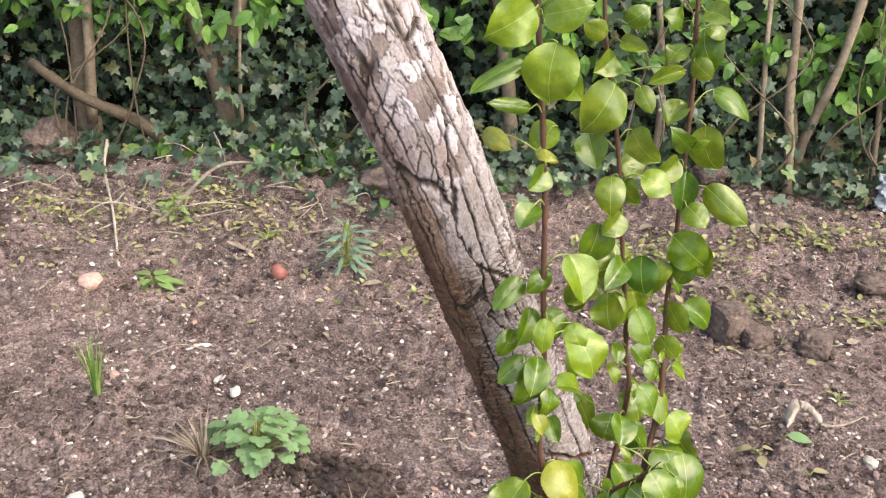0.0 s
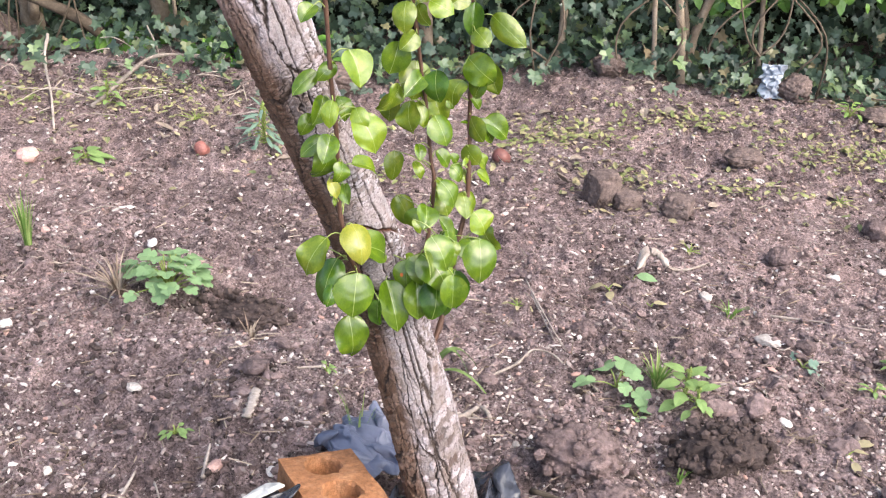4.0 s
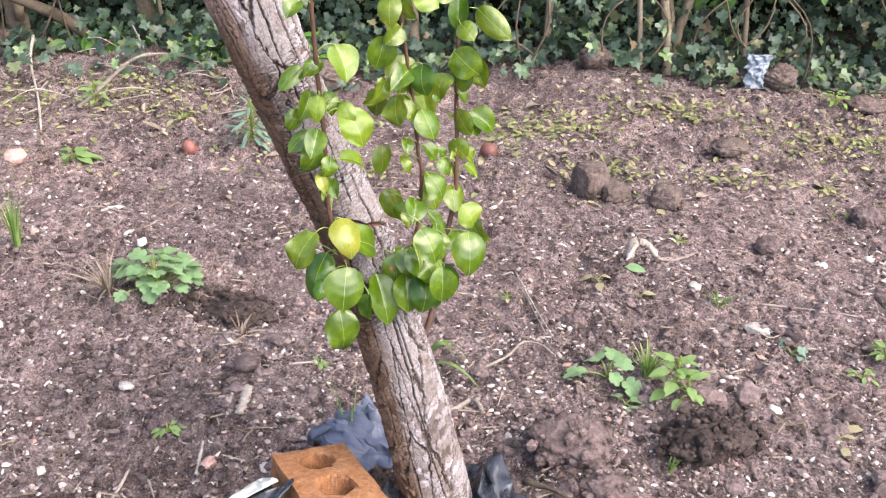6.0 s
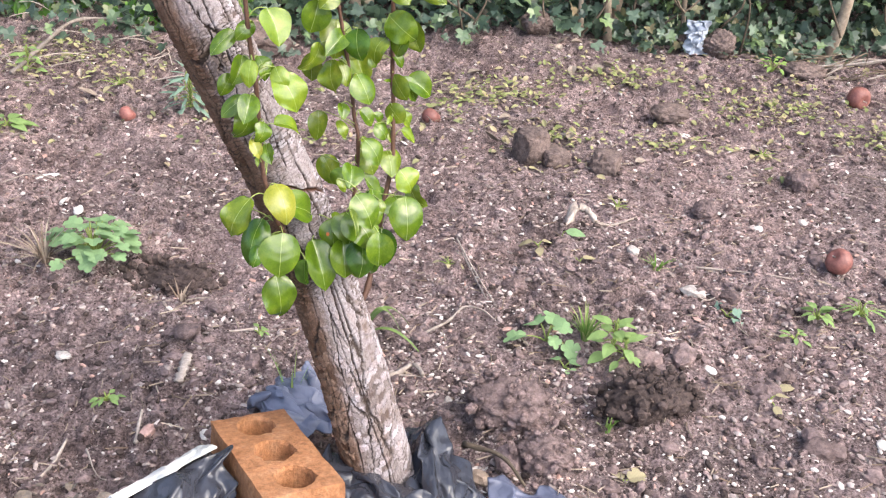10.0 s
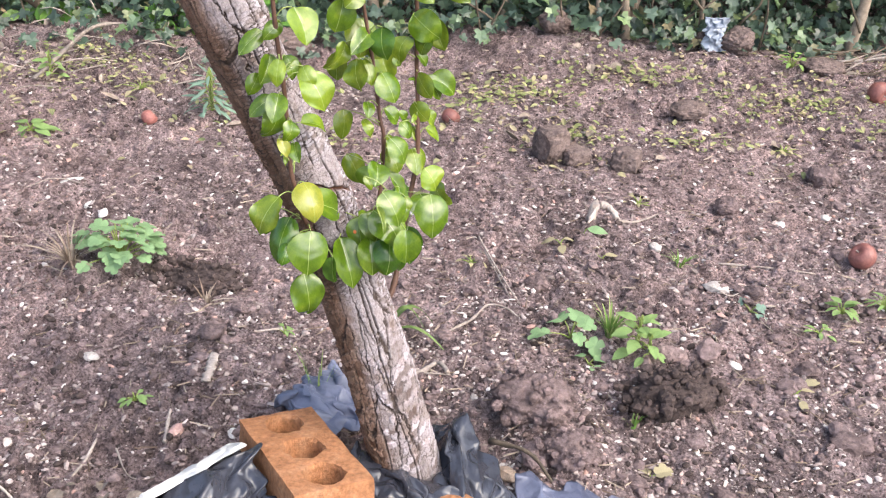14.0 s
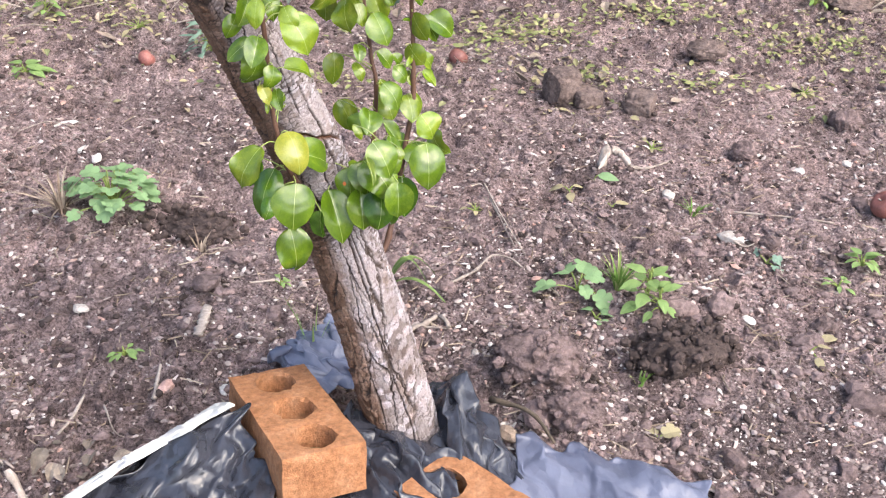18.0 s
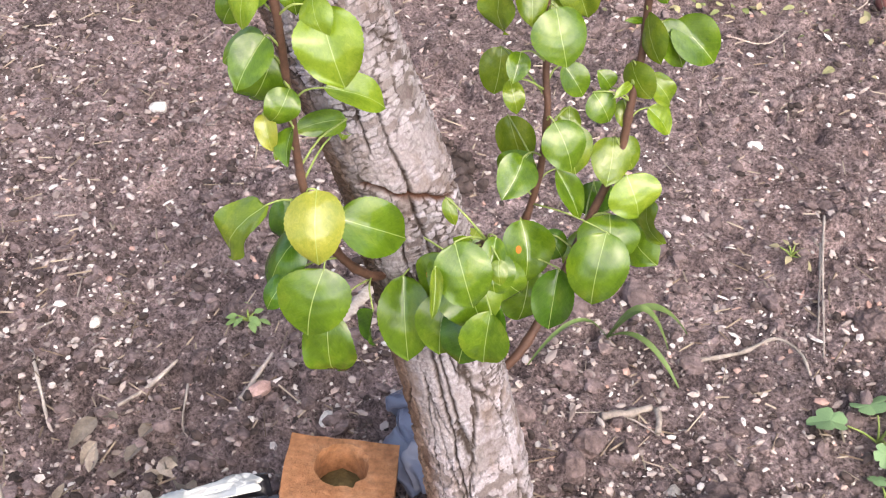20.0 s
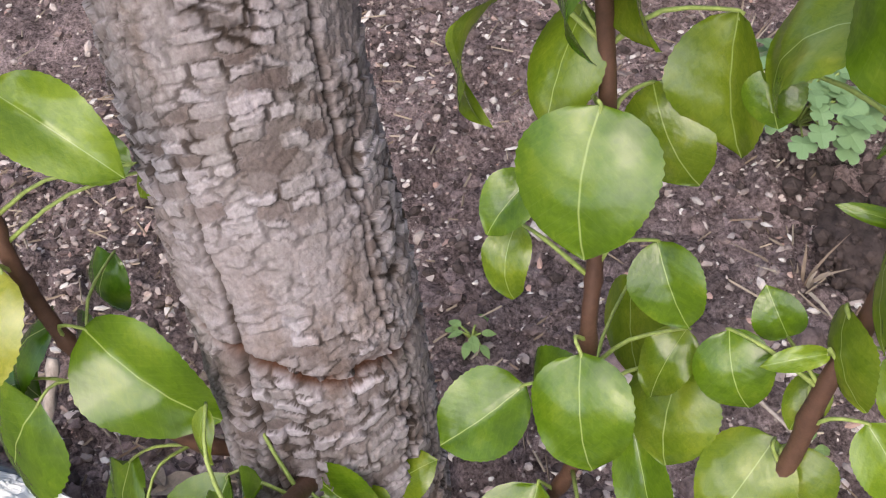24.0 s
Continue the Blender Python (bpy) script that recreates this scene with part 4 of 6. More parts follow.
leaf(shoot_r, (0.101, 0.994, 0.461), (0.106, 0.983, 0.446), 0.013, "l", face=(0.48, -0.56, 0.68), style=0)
leaf(shoot_r, (0.101, 0.983, 0.435), (0.109, 0.959, 0.409), 0.030, "l", face=(0.48, -0.56, 0.68), style=0)
leaf(shoot_r, (0.103, 0.988, 0.432), (0.118, 0.987, 0.409), 0.025, "l", face=(0.48, -0.56, 0.68), style=0)
leaf(shoot_r, (0.118, 0.974, 0.413), (0.135, 0.968, 0.384), 0.041, "y1", face=(0.44, -0.53, 0.72), style=2)
leaf(shoot_r, (0.113, 0.964, 0.381), (0.125, 0.942, 0.351), 0.047, "g", face=(0.44, -0.53, 0.72), style=0)
leaf(shoot_m, (0.061, 0.921, 0.385), (0.078, 0.900, 0.347), 0.038, "o", face=(0.48, -0.56, 0.68), style=1)
leaf(shoot_r, (0.073, 0.940, 0.363), (0.088, 0.942, 0.342), 0.023, "d", face=(0.48, -0.56, 0.68), style=0)
leaf(shoot_r, (0.115, 1.003, 0.525), (0.136, 1.005, 0.494), 0.025, "g", face=(0.48, -0.56, 0.68), style=1)
leaf(shoot_r, (0.112, 1.006, 0.479), (0.131, 1.013, 0.455), 0.019, "y1", face=(0.48, -0.56, 0.68), style=2)
leaf(shoot_r, (0.118, 0.998, 0.458), (0.135, 1.004, 0.437), 0.020, "y1", face=(0.63, -0.36, 0.69), style=1)
leaf(shoot_r, (0.104, 1.002, 0.557), (0.118, 1.005, 0.538), 0.016, "g", face=(0.48, -0.56, 0.68), style=1)
leaf(shoot_r, (0.105, 1.005, 0.521), (0.095, 0.989, 0.526), 0.005, "g", face=(0.48, -0.56, 0.68), style=0)
leaf(shoot_r, (0.079, 0.977, 0.561), (0.086, 0.975, 0.548), 0.015, "g", face=(0.48, -0.56, 0.68), style=0)
leaf(shoot_m, (0.052, 0.947, 0.600), (0.032, 0.912, 0.584), 0.024, "g", face=(0.34, -0.68, 0.65), style=1)
leaf(shoot_m, (0.045, 0.944, 0.567), (0.055, 0.929, 0.540), 0.021, "l", face=(0.34, -0.68, 0.65), style=0)
leaf(shoot_r, (0.123, 1.010, 0.524), (0.154, 1.015, 0.498), 0.032, "g", face=(0.34, -0.68, 0.65), style=1)
leaf(shoot_l, (-0.031, 0.776, 0.575), (-0.049, 0.771, 0.541), 0.027, "g")
leaf(shoot_l, (-0.037, 0.779, 0.584), (-0.061, 0.767, 0.566), 0.018, "g")
leaf(shoot_l, (-0.016, 0.769, 0.537), (-0.009, 0.751, 0.523), 0.014, "g")
leaf(shoot_l, (-0.023, 0.787, 0.435), (-0.049, 0.783, 0.393), 0.021, "d")
leaf(shoot_l, (-0.024, 0.759, 0.422), (-0.032, 0.742, 0.402), 0.016, "d")
leaf(shoot_r, (0.084, 1.002, 0.373), (0.089, 1.001, 0.344), 0.027, "d")
leaf(spur, (0.063, 0.819, 0.433), (0.089, 0.805, 0.405), 0.039, "g")
leaf(spur, (0.058, 0.826, 0.392), (0.061, 0.807, 0.353), 0.031, "g")
leaf(spur, (0.076, 0.824, 0.394), (0.077, 0.805, 0.355), 0.033, "g")
leaf(spur, (0.101, 0.798, 0.421), (0.102, 0.789, 0.381), 0.028, "g")
leaf(spur, (0.047, 0.831, 0.418), (0.050, 0.818, 0.381), 0.026, "o")
leaf(spur, (0.092, 0.829, 0.391), (0.090, 0.827, 0.347), 0.026, "d")
leaf(shoot_m, (0.017, 0.964, 0.494), (0.015, 0.959, 0.456), 0.025, "l")
leaf(shoot_m, (0.071, 0.967, 0.445), (0.086, 0.955, 0.415), 0.028, "l")
leaf(shoot_m, (0.020, 0.975, 0.429), (0.038, 0.971, 0.390), 0.026, "l")
leaf(shoot_m, (0.062, 0.976, 0.566), (0.075, 0.973, 0.530), 0.025, "l")
leaf(shoot_m, (0.014, 0.969, 0.567), (0.009, 0.967, 0.530), 0.022, "l")
leaf(shoot_r, (0.132, 0.992, 0.382), (0.152, 0.973, 0.361), 0.026, "l")
leaf(shoot_r, (0.106, 1.001, 0.530), (0.125, 0.988, 0.502), 0.025, "l")
leaf(shoot_r, (0.102, 0.995, 0.493), (0.121, 0.992, 0.470), 0.023, "l")
leaf(shoot_l, (-0.018, 0.772, 0.561), (-0.024, 0.759, 0.542), 0.018, "g")
leaf(shoot_l, (-0.051, 0.801, 0.444), (-0.056, 0.792, 0.412), 0.021, "d")
leaf(shoot_l, (-0.033, 0.756, 0.480), (-0.055, 0.739, 0.442), 0.035, "l", face=(-0.27, -0.66, 0.70), style=2)
leaf(shoot_l, (-0.002, 0.767, 0.433), (-0.004, 0.746, 0.388), 0.047, "g", face=(0.44, -0.60, 0.67), style=0)
leaf(spur, (0.024, 0.819, 0.396), (0.042, 0.794, 0.342), 0.036, "g", face=(0.37, -0.68, 0.63), style=1)
leaf(shoot_l, (-0.025, 0.777, 0.444), (-0.038, 0.755, 0.396), 0.032, "d", face=(-0.18, -0.74, 0.65), style=0)
leaf(spur, (0.070, 0.827, 0.430), (0.067, 0.812, 0.396), 0.048, "g", face=(0.27, -0.58, 0.77), style=0)
leaf(spur, (0.059, 0.817, 0.400), (0.064, 0.798, 0.358), 0.034, "g", face=(0.19, -0.66, 0.72), style=1)
leaf(spur, (0.081, 0.816, 0.401), (0.080, 0.796, 0.360), 0.036, "d", face=(0.28, -0.64, 0.71), style=0)
leaf(shoot_m, (0.099, 0.910, 0.363), (0.104, 0.890, 0.319), 0.031, "d", face=(0.20, -0.73, 0.66), style=1)
leaf(shoot_m, (0.127, 0.921, 0.403), (0.131, 0.898, 0.353), 0.043, "g", face=(0.29, -0.71, 0.65), style=0)
leaf(shoot_m, (0.048, 0.926, 0.409), (0.054, 0.938, 0.426), 0.035, "g", face=(0.01, -0.68, 0.73), style=0)
leaf(shoot_l, (-0.012, 0.781, 0.679), (-0.000, 0.767, 0.650), 0.030, "y1")
leaf(shoot_l, (-0.046, 0.788, 0.652), (-0.068, 0.769, 0.632), 0.017, "g")
leaf(shoot_l, (-0.039, 0.786, 0.627), (-0.047, 0.767, 0.602), 0.021, "g")
leaf(shoot_l, (-0.026, 0.760, 0.633), (-0.028, 0.751, 0.606), 0.015, "y1")
leaf(shoot_l, (-0.025, 0.793, 0.625), (-0.015, 0.780, 0.604), 0.017, "g")
leaf(shoot_l, (-0.016, 0.791, 0.618), (-0.005, 0.789, 0.609), 0.010, "y1")
leaf(shoot_l, (0.019, 0.788, 0.388), (0.020, 0.785, 0.355), 0.019, "d")
leaf(shoot_l, (-0.014, 0.781, 0.371), (-0.010, 0.779, 0.312), 0.034, "g", face=(0.30, -0.75, 0.55))
leaf(shoot_m, (0.023, 0.932, 0.642), (0.014, 0.927, 0.608), 0.030, "g")
leaf(shoot_m, (0.041, 0.959, 0.612), (0.040, 0.942, 0.574), 0.036, "l")
leaf(shoot_m, (0.024, 0.934, 0.591), (0.002, 0.915, 0.564), 0.020, "l")
leaf(shoot_m, (0.066, 0.943, 0.607), (0.071, 0.930, 0.572), 0.028, "d")
leaf(shoot_m, (0.037, 0.931, 0.572), (0.042, 0.913, 0.539), 0.028, "l")
leaf(shoot_m, (0.070, 0.924, 0.336), (0.070, 0.911, 0.290), 0.036, "g")
leaf(shoot_r, (0.100, 0.989, 0.609), (0.127, 0.983, 0.587), 0.034, "g")
leaf(shoot_r, (0.127, 1.006, 0.599), (0.139, 0.997, 0.561), 0.025, "l")
leaf(shoot_r, (0.084, 1.004, 0.320), (0.083, 0.987, 0.301), 0.030, "l")
leaf(shoot_l, (-0.051, 0.760, 0.874), (-0.085, 0.744, 0.855), 0.030, "y1")
leaf(shoot_l, (-0.046, 0.772, 0.866), (-0.011, 0.761, 0.878), 0.025, "y1")
leaf(shoot_l, (-0.035, 0.759, 0.851), (-0.037, 0.758, 0.809), 0.035, "y1")
leaf(shoot_l, (-0.056, 0.766, 0.834), (-0.094, 0.746, 0.815), 0.016, "g")
leaf(shoot_l, (-0.050, 0.766, 0.800), (-0.081, 0.751, 0.807), 0.010, "g")
leaf(shoot_l, (-0.084, 0.792, 0.772), (-0.062, 0.774, 0.765), 0.014, "y2")
leaf(shoot_l, (-0.044, 0.771, 0.765), (-0.027, 0.764, 0.761), 0.008, "y2")
leaf(shoot_l, (-0.035, 0.778, 0.751), (-0.047, 0.762, 0.738), 0.017, "g")
leaf(shoot_m, (0.024, 0.928, 0.776), (0.002, 0.913, 0.740), 0.040, "l")
leaf(shoot_m, (0.006, 0.953, 0.721), (0.014, 0.936, 0.697), 0.026, "g")
leaf(shoot_m, (0.024, 0.925, 0.813), (0.046, 0.906, 0.812), 0.013, "l")
leaf(shoot_m, (0.044, 0.927, 0.775), (0.057, 0.920, 0.753), 0.015, "l")
leaf(shoot_m, (0.044, 0.946, 0.729), (0.068, 0.928, 0.705), 0.026, "l")
leaf(shoot_m, (0.030, 0.936, 0.688), (0.031, 0.918, 0.655), 0.024, "l")
leaf(shoot_m, (0.042, 0.944, 0.683), (0.056, 0.937, 0.660), 0.018, "l")
leaf(shoot_m, (0.056, 0.935, 0.690), (0.080, 0.932, 0.679), 0.024, "y1")
leaf(shoot_m, (0.081, 0.927, 0.791), (0.051, 0.924, 0.778), 0.013, "l")
leaf(shoot_r, (0.106, 1.002, 0.810), (0.116, 0.982, 0.779), 0.031, "g")
leaf(shoot_r, (0.103, 0.983, 0.816), (0.122, 0.982, 0.807), 0.014, "l")
leaf(shoot_r, (0.123, 1.013, 0.751), (0.158, 1.002, 0.725), 0.022, "g")
leaf(shoot_r, (0.117, 0.992, 0.722), (0.133, 0.987, 0.679), 0.031, "l")
leaf(shoot_r, (0.126, 0.998, 0.659), (0.168, 0.982, 0.627), 0.026, "l")
leaf(shoot_r, (0.105, 0.993, 0.675), (0.104, 0.985, 0.635), 0.021, "d")
leaf(shoot_r, (0.104, 0.979, 0.703), (0.081, 0.961, 0.727), 0.018, "g")
leaf(shoot_r, (0.106, 0.978, 0.700), (0.118, 0.968, 0.715), 0.011, "y1")
leaf(shoot_m, (0.050, 0.955, 0.587), (0.068, 0.950, 0.571), 0.022, "l")
leaf(shoot_r, (0.096, 0.989, 0.581), (0.084, 0.971, 0.555), 0.025, "l")
leaf(shoot_r, (0.113, 1.007, 0.341), (0.143, 0.988, 0.331), 0.034, "g")
leaf(shoot_r, (0.123, 0.987, 0.587), (0.110, 0.986, 0.559), 0.023, "g")
leaf(shoot_l, (-0.026, 0.783, 0.663), (-0.043, 0.771, 0.648), 0.015, "g")
leaf(shoot_l, (-0.006, 0.784, 0.617), (0.006, 0.778, 0.596), 0.017, "y1")
leaf(shoot_l, (-0.051, 0.783, 0.608), (-0.062, 0.774, 0.587), 0.016, "g")
leaf(shoot_l, (-0.029, 0.784, 0.782), (-0.045, 0.783, 0.767), 0.020, "y1")
leaf(shoot_l, (-0.055, 0.794, 0.855), (-0.074, 0.794, 0.866), 0.017, "l")
leaf(shoot_l, (-0.029, 0.786, 0.820), (-0.015, 0.769, 0.808), 0.020, "y1")
leaf(shoot_l, (-0.042, 0.760, 0.728), (-0.053, 0.744, 0.715), 0.017, "g")
leaf(shoot_m, (0.016, 0.937, 0.745), (-0.011, 0.926, 0.747), 0.021, "l")
leaf(shoot_m, (0.027, 0.924, 0.829), (0.044, 0.923, 0.843), 0.018, "g")
leaf(shoot_m, (0.021, 0.931, 0.798), (0.004, 0.911, 0.789), 0.020, "l")
leaf(shoot_m, (0.042, 0.931, 0.654), (0.026, 0.916, 0.637), 0.021, "l")
leaf(shoot_m, (0.052, 0.957, 0.704), (0.043, 0.939, 0.685), 0.021, "l")
leaf(shoot_m, (0.013, 0.936, 0.816), (-0.008, 0.929, 0.826), 0.017, "l")
leaf(shoot_r, (0.090, 0.996, 0.795), (0.073, 0.980, 0.781), 0.020, "l")
leaf(shoot_r, (0.101, 0.981, 0.830), (0.115, 0.966, 0.828), 0.021, "l")
leaf(shoot_r, (0.099, 1.006, 0.739), (0.081, 0.989, 0.721), 0.022, "l")
leaf(shoot_r, (0.107, 0.978, 0.646), (0.125, 0.959, 0.632), 0.022, "l")
leaf(shoot_r, (0.096, 0.980, 0.786), (0.111, 0.973, 0.774), 0.018, "l")
leaf(shoot_r, (0.085, 0.999, 0.815), (0.065, 0.981, 0.825), 0.018, "g")
leaf(shoot_r, (0.096, 0.989, 0.688), (0.075, 0.971, 0.674), 0.022, "l")


# ---- two perforated bricks ----
def brick_mesh(seed):
    """215 x 102.5 x 65 mm with three round holes right through, edges chipped a little."""
    rng = random.Random(seed)
    bm = bmesh.new()
    L, W, H, R, n = 0.215, 0.1025, 0.065, 0.0245, 32
    for c in range(3):
        cx = (c - 1) * L / 3
        lo, hi = -L / 6, L / 6
        top_o, top_i, bot_o, bot_i = [], [], [], []
        for k in range(n):
            a = 2 * math.pi * (k + 0.5) / n
            dx, dy = math.cos(a), math.sin(a)
            q = min((L / 6) / max(abs(dx), 1e-6), (W / 2) / max(abs(dy), 1e-6))
            ox, oy = cx + dx * q, dy * q
            corner = abs(abs(dx * q) - L / 6) < 0.012 and abs(abs(dy * q) - W / 2) < 0.012
            if corner:
                ox, oy = cx + math.copysign(L / 6, dx), math.copysign(W / 2, dy)
            rr = R * (1 + rng.uniform(-0.05, 0.05) + (0.12 if rng.random() < 0.08 else 0))
            ix, iy = cx + dx * rr * 1.12, dy * rr
            top_o.append(bm.verts.new((ox, oy, 0)))
            top_i.append(bm.verts.new((ix, iy, -0.001)))
            bot_o.append(bm.verts.new((ox, oy, -H)))
            bot_i.append(bm.verts.new((cx + dx * R, dy * R * 0.95, -H)))
        mid = [bm.verts.new((cx + math.cos(2 * math.pi * (k + 0.5) / n) * R * 1.08, math.sin(2 * math.pi * (k + 0.5) / n) * R * 0.97, -0.006)) for k in range(n)]
        for k in range(n):
            q = (k + 1) % n
            for quad in ((top_o[k], top_o[q], top_i[q], top_i[k]), (top_i[k], top_i[q], mid[q], mid[k]), (mid[k], mid[q], bot_i[q], bot_i[k]),
                         (bot_o[q], bot_o[k], bot_i[k], bot_i[q])):
                try:
                    bm.faces.new(quad)
                except ValueError:
                    pass
            a, b = top_o[k].co, top_o[q].co
            on_side = abs(abs(a.y) - W / 2) < 1e-5 and abs(abs(b.y) - W / 2) < 1e-5 and a.y * b.y > 0
            end = L / 2 if c == 2 else -L / 2
            on_end = c != 1 and abs(a.x - end) < 1e-5 and abs(b.x - end) < 1e-5
            if (on_side or on_end) and (a - b).length > 1e-6:
                ls = [top_o[k]] + [bm.verts.new((a.x, a.y, -H * j / 5)) for j in range(1, 5)] + [bot_o[k]]
                rs = [top_o[q]] + [bm.verts.new((b.x, b.y, -H * j / 5)) for j in range(1, 5)] + [bot_o[q]]
                for j in range(5):
                    bm.faces.new((ls[j], ls[j + 1], rs[j + 1], rs[j]))
    bmesh.ops.remove_doubles(bm, verts=bm.verts, dist=0.0004)
    for v in bm.verts:
        o = v.co * 30 + Vector((seed, 0, 0))
        edge = (abs(v.co.x) > L / 2 - 0.001) + (abs(v.co.y) > W / 2 - 0.001) + (v.co.z > -0.001 or v.co.z < -H + 0.001)
        v.co += 0.0009 * Vector((noise.noise(o), noise.noise(o + Vector((9, 0, 0))), noise.noise(o + Vector((0, 9, 0)))))
        if edge >= 2:
            s = 0.0012 + 0.003 * max(0, noise.noise(v.co * 55 + Vector((seed * 3, 4, 2))))
            v.co.x -= math.copysign(s, v.co.x) if abs(v.co.x) > L / 2 - 0.003 else 0
            v.co.y -= math.copysign(s, v.co.y) if abs(v.co.y) > W / 2 - 0.003 else 0
            v.co.z += -s if v.co.z > -0.002 else (s if v.co.z < -H + 0.002 else 0)
    bmesh.ops.recalc_face_normals(bm, faces=bm.faces)
    me = bpy.data.meshes.new("brick")
    bm.to_mesh(me)
    bm.free()
    me.materials.append(BRICK)
    return me


def place_brick(centre, along, across, seed, label):
    x = Vector(along).normalized()
    z = x.cross(Vector(across)).normalized()
    y = z.cross(x)
    ob = new("perforated_brick", brick_mesh(seed))
    ob.matrix_world = Matrix.Translation(centre) @ Matrix((x, y, z)).transposed().to_4x4()
    for c in range(3):
        v, f = lump_shape(seed + c, 0.25, 2)
        fill = mesh_ob("soil_fill", (v * np.array((0.0275, 0.0245, 0.012)) + np.array(((c - 1) * 0.215 / 3, 0, -0.036))).tolist(), f, DIRT, ob, False, "olive-brown soil in the hole")
    return tagged(ob, label, "brick", "bricks by the trunk")


place_brick((-0.022, 0.77, 0.122), (0.46, -0.86, 0.2), (0.85, 0.5, -0.12), 3, "orange clay brick with three round holes, resting on plastic")
place_brick((0.215, 0.665, 0.066), (0.75, -0.66, 0.03), (0.66, 0.75, 0.0), 8, "orange clay brick with three holes lying on the plastic")


# ---- the torn black plastic bag spread round the foot of the tree ----
bag = thing("plastic_bag", (0.1, 0.76, 0), "torn crumpled black plastic bag laid round the tree foot", "bag")
B0 = Vector((0.1, 0.76, 0))


def sheet(name, c00, c10, c11, c01, mat, seed, bulge=0.02, folds=(0.8, 30), amp=0.01, res=100, label="", rag=0.02, parent=None, torn=False):
    """A crumpled film between four corners, with thickness, a ragged rim and sharp creases: folds gives their main direction and number."""
    u, v = np.meshgrid(np.linspace(0, 1, res), np.linspace(0, 1, res))
    if torn:
        v = 1 - (1 - v) * np.clip(0.75 + 0.3 * vnoise(u * 15, u * 0, seed) + 0.22 * vnoise(u * 40, u * 0, seed + 4), 0.3, 1.15)
    c00, c10, c11, c01 = (np.array(c) for c in (c00, c10, c11, c01))
    p = ((1 - u) * (1 - v))[..., None] * c00 + (u * (1 - v))[..., None] * c10 + (u * v)[..., None] * c11 + ((1 - u) * v)[..., None] * c01
    nrm = np.cross(c10 - c00, c01 - c00)
    nrm = nrm / np.linalg.norm(nrm) * (1 if nrm[2] > 0 else -1)
    r = random.Random(seed)
    h = bulge * np.sin(np.pi * u) * np.sin(np.pi * v) * 1.4
    for k in range(folds[1] * 3):
        # one sharp crease: a tent across a line, fading out along it
        ang = r.gauss(folds[0], 0.35) if k % 3 else r.uniform(0, math.pi)
        du, dv = u - r.uniform(-0.1, 1.1), v - r.uniform(-0.1, 1.1)
        across = -du * math.sin(ang) + dv * math.cos(ang) + 0.02 * vnoise(u * 4, v * 4, seed + k)
        along = du * math.cos(ang) + dv * math.sin(ang)
        wide, ln = 0.022 + 0.13 * r.random() ** 2, r.uniform(0.15, 0.6)
        h = h + amp * (0.15 + wide / 0.13) * r.uniform(0.5, 1.1) * (1 if r.random() < 0.65 else -0.7) * np.maximum(0, 1 - np.abs(across) / wide) * np.maximum(0, 1 - np.abs(along) / ln)
    p = p + h[..., None] * nrm
    p[..., 0] += rag * vnoise(u * 9, v * 9, seed + 8) * 0.6
    p[..., 1] += rag * vnoise(u * 9 + 5, v * 9, seed + 9) * 0.6
    floor = height(p[..., 0], p[..., 1]) + 0.004
    p[..., 2] = np.maximum(p[..., 2], floor + 0.003 * (1 + vnoise(u * 7, v * 7, seed + 3)))
    flat = p.reshape(-1, 3) - np.array(B0)
    faces = [(j * res + i, j * res + i + 1, (j + 1) * res + i + 1, (j + 1) * res + i) for j in range(res - 1) for i in range(res - 1)]
    ob = mesh_ob(name, flat.tolist(), faces, mat, bag if parent is None else parent, True, label)
    sol = ob.modifiers.new("film", "SOLIDIFY")
    sol.thickness = 0.0008
    return ob


left_panel = sheet("left_panel", (-0.31, 0.545, 0.115), (-0.095, 0.775, 0.118), (-0.015, 0.66, 0.075), (-0.16, 0.46, 0.0), BAG, 51, 0.012, (1.9, 46), 0.014)
sheet("torn_rim", (-0.307, 0.538, 0.117), (-0.112, 0.79, 0.11), (-0.092, 0.764, 0.13), (-0.3, 0.533, 0.124), BAGWHITE, 52, 0.004, (0.1, 12), 0.003, 80, "torn white inner rim of the bag", 0.006, left_panel, True)
sheet("rear_panel", (-0.315, 0.552, 0.108), (-0.105, 0.783, 0.11), (-0.115, 0.8, 0.0), (-0.33, 0.57, 0.0), BAG, 53, 0.004, (1.5, 16), 0.005, 48)
sheet("back_panel", (-0.09, 1.0, 0.0), (0.0, 1.05, 0.035), (0.07, 0.9, 0.045), (-0.04, 0.87, 0.05), BAGBLUE, 57, 0.02, (0.9, 34), 0.011, 90, "blue-grey crumpled fold")
sheet("right_panel", (0.122, 0.945, 0.015), (0.17, 0.935, 0.01), (0.262, 0.76, 0.01), (0.155, 0.72, 0.05), BAG, 63, 0.03, (1.6, 36), 0.011, 100)
sheet("front_panel", (0.04, 0.83, 0.06), (0.17, 0.77, 0.05), (0.2, 0.55, 0.02), (0.03, 0.6, 0.06), BAG, 66, 0.008, (0.3, 40), 0.012, 90)
sheet("trailing_panel", (0.245, 0.85, 0.012), (0.5, 0.79, 0.002), (0.48, 0.5, -0.01), (0.24, 0.55, 0.02), BAGBLUE, 71, 0.006, (0.4, 40), 0.009, 100, "blue-grey trailing sheet")

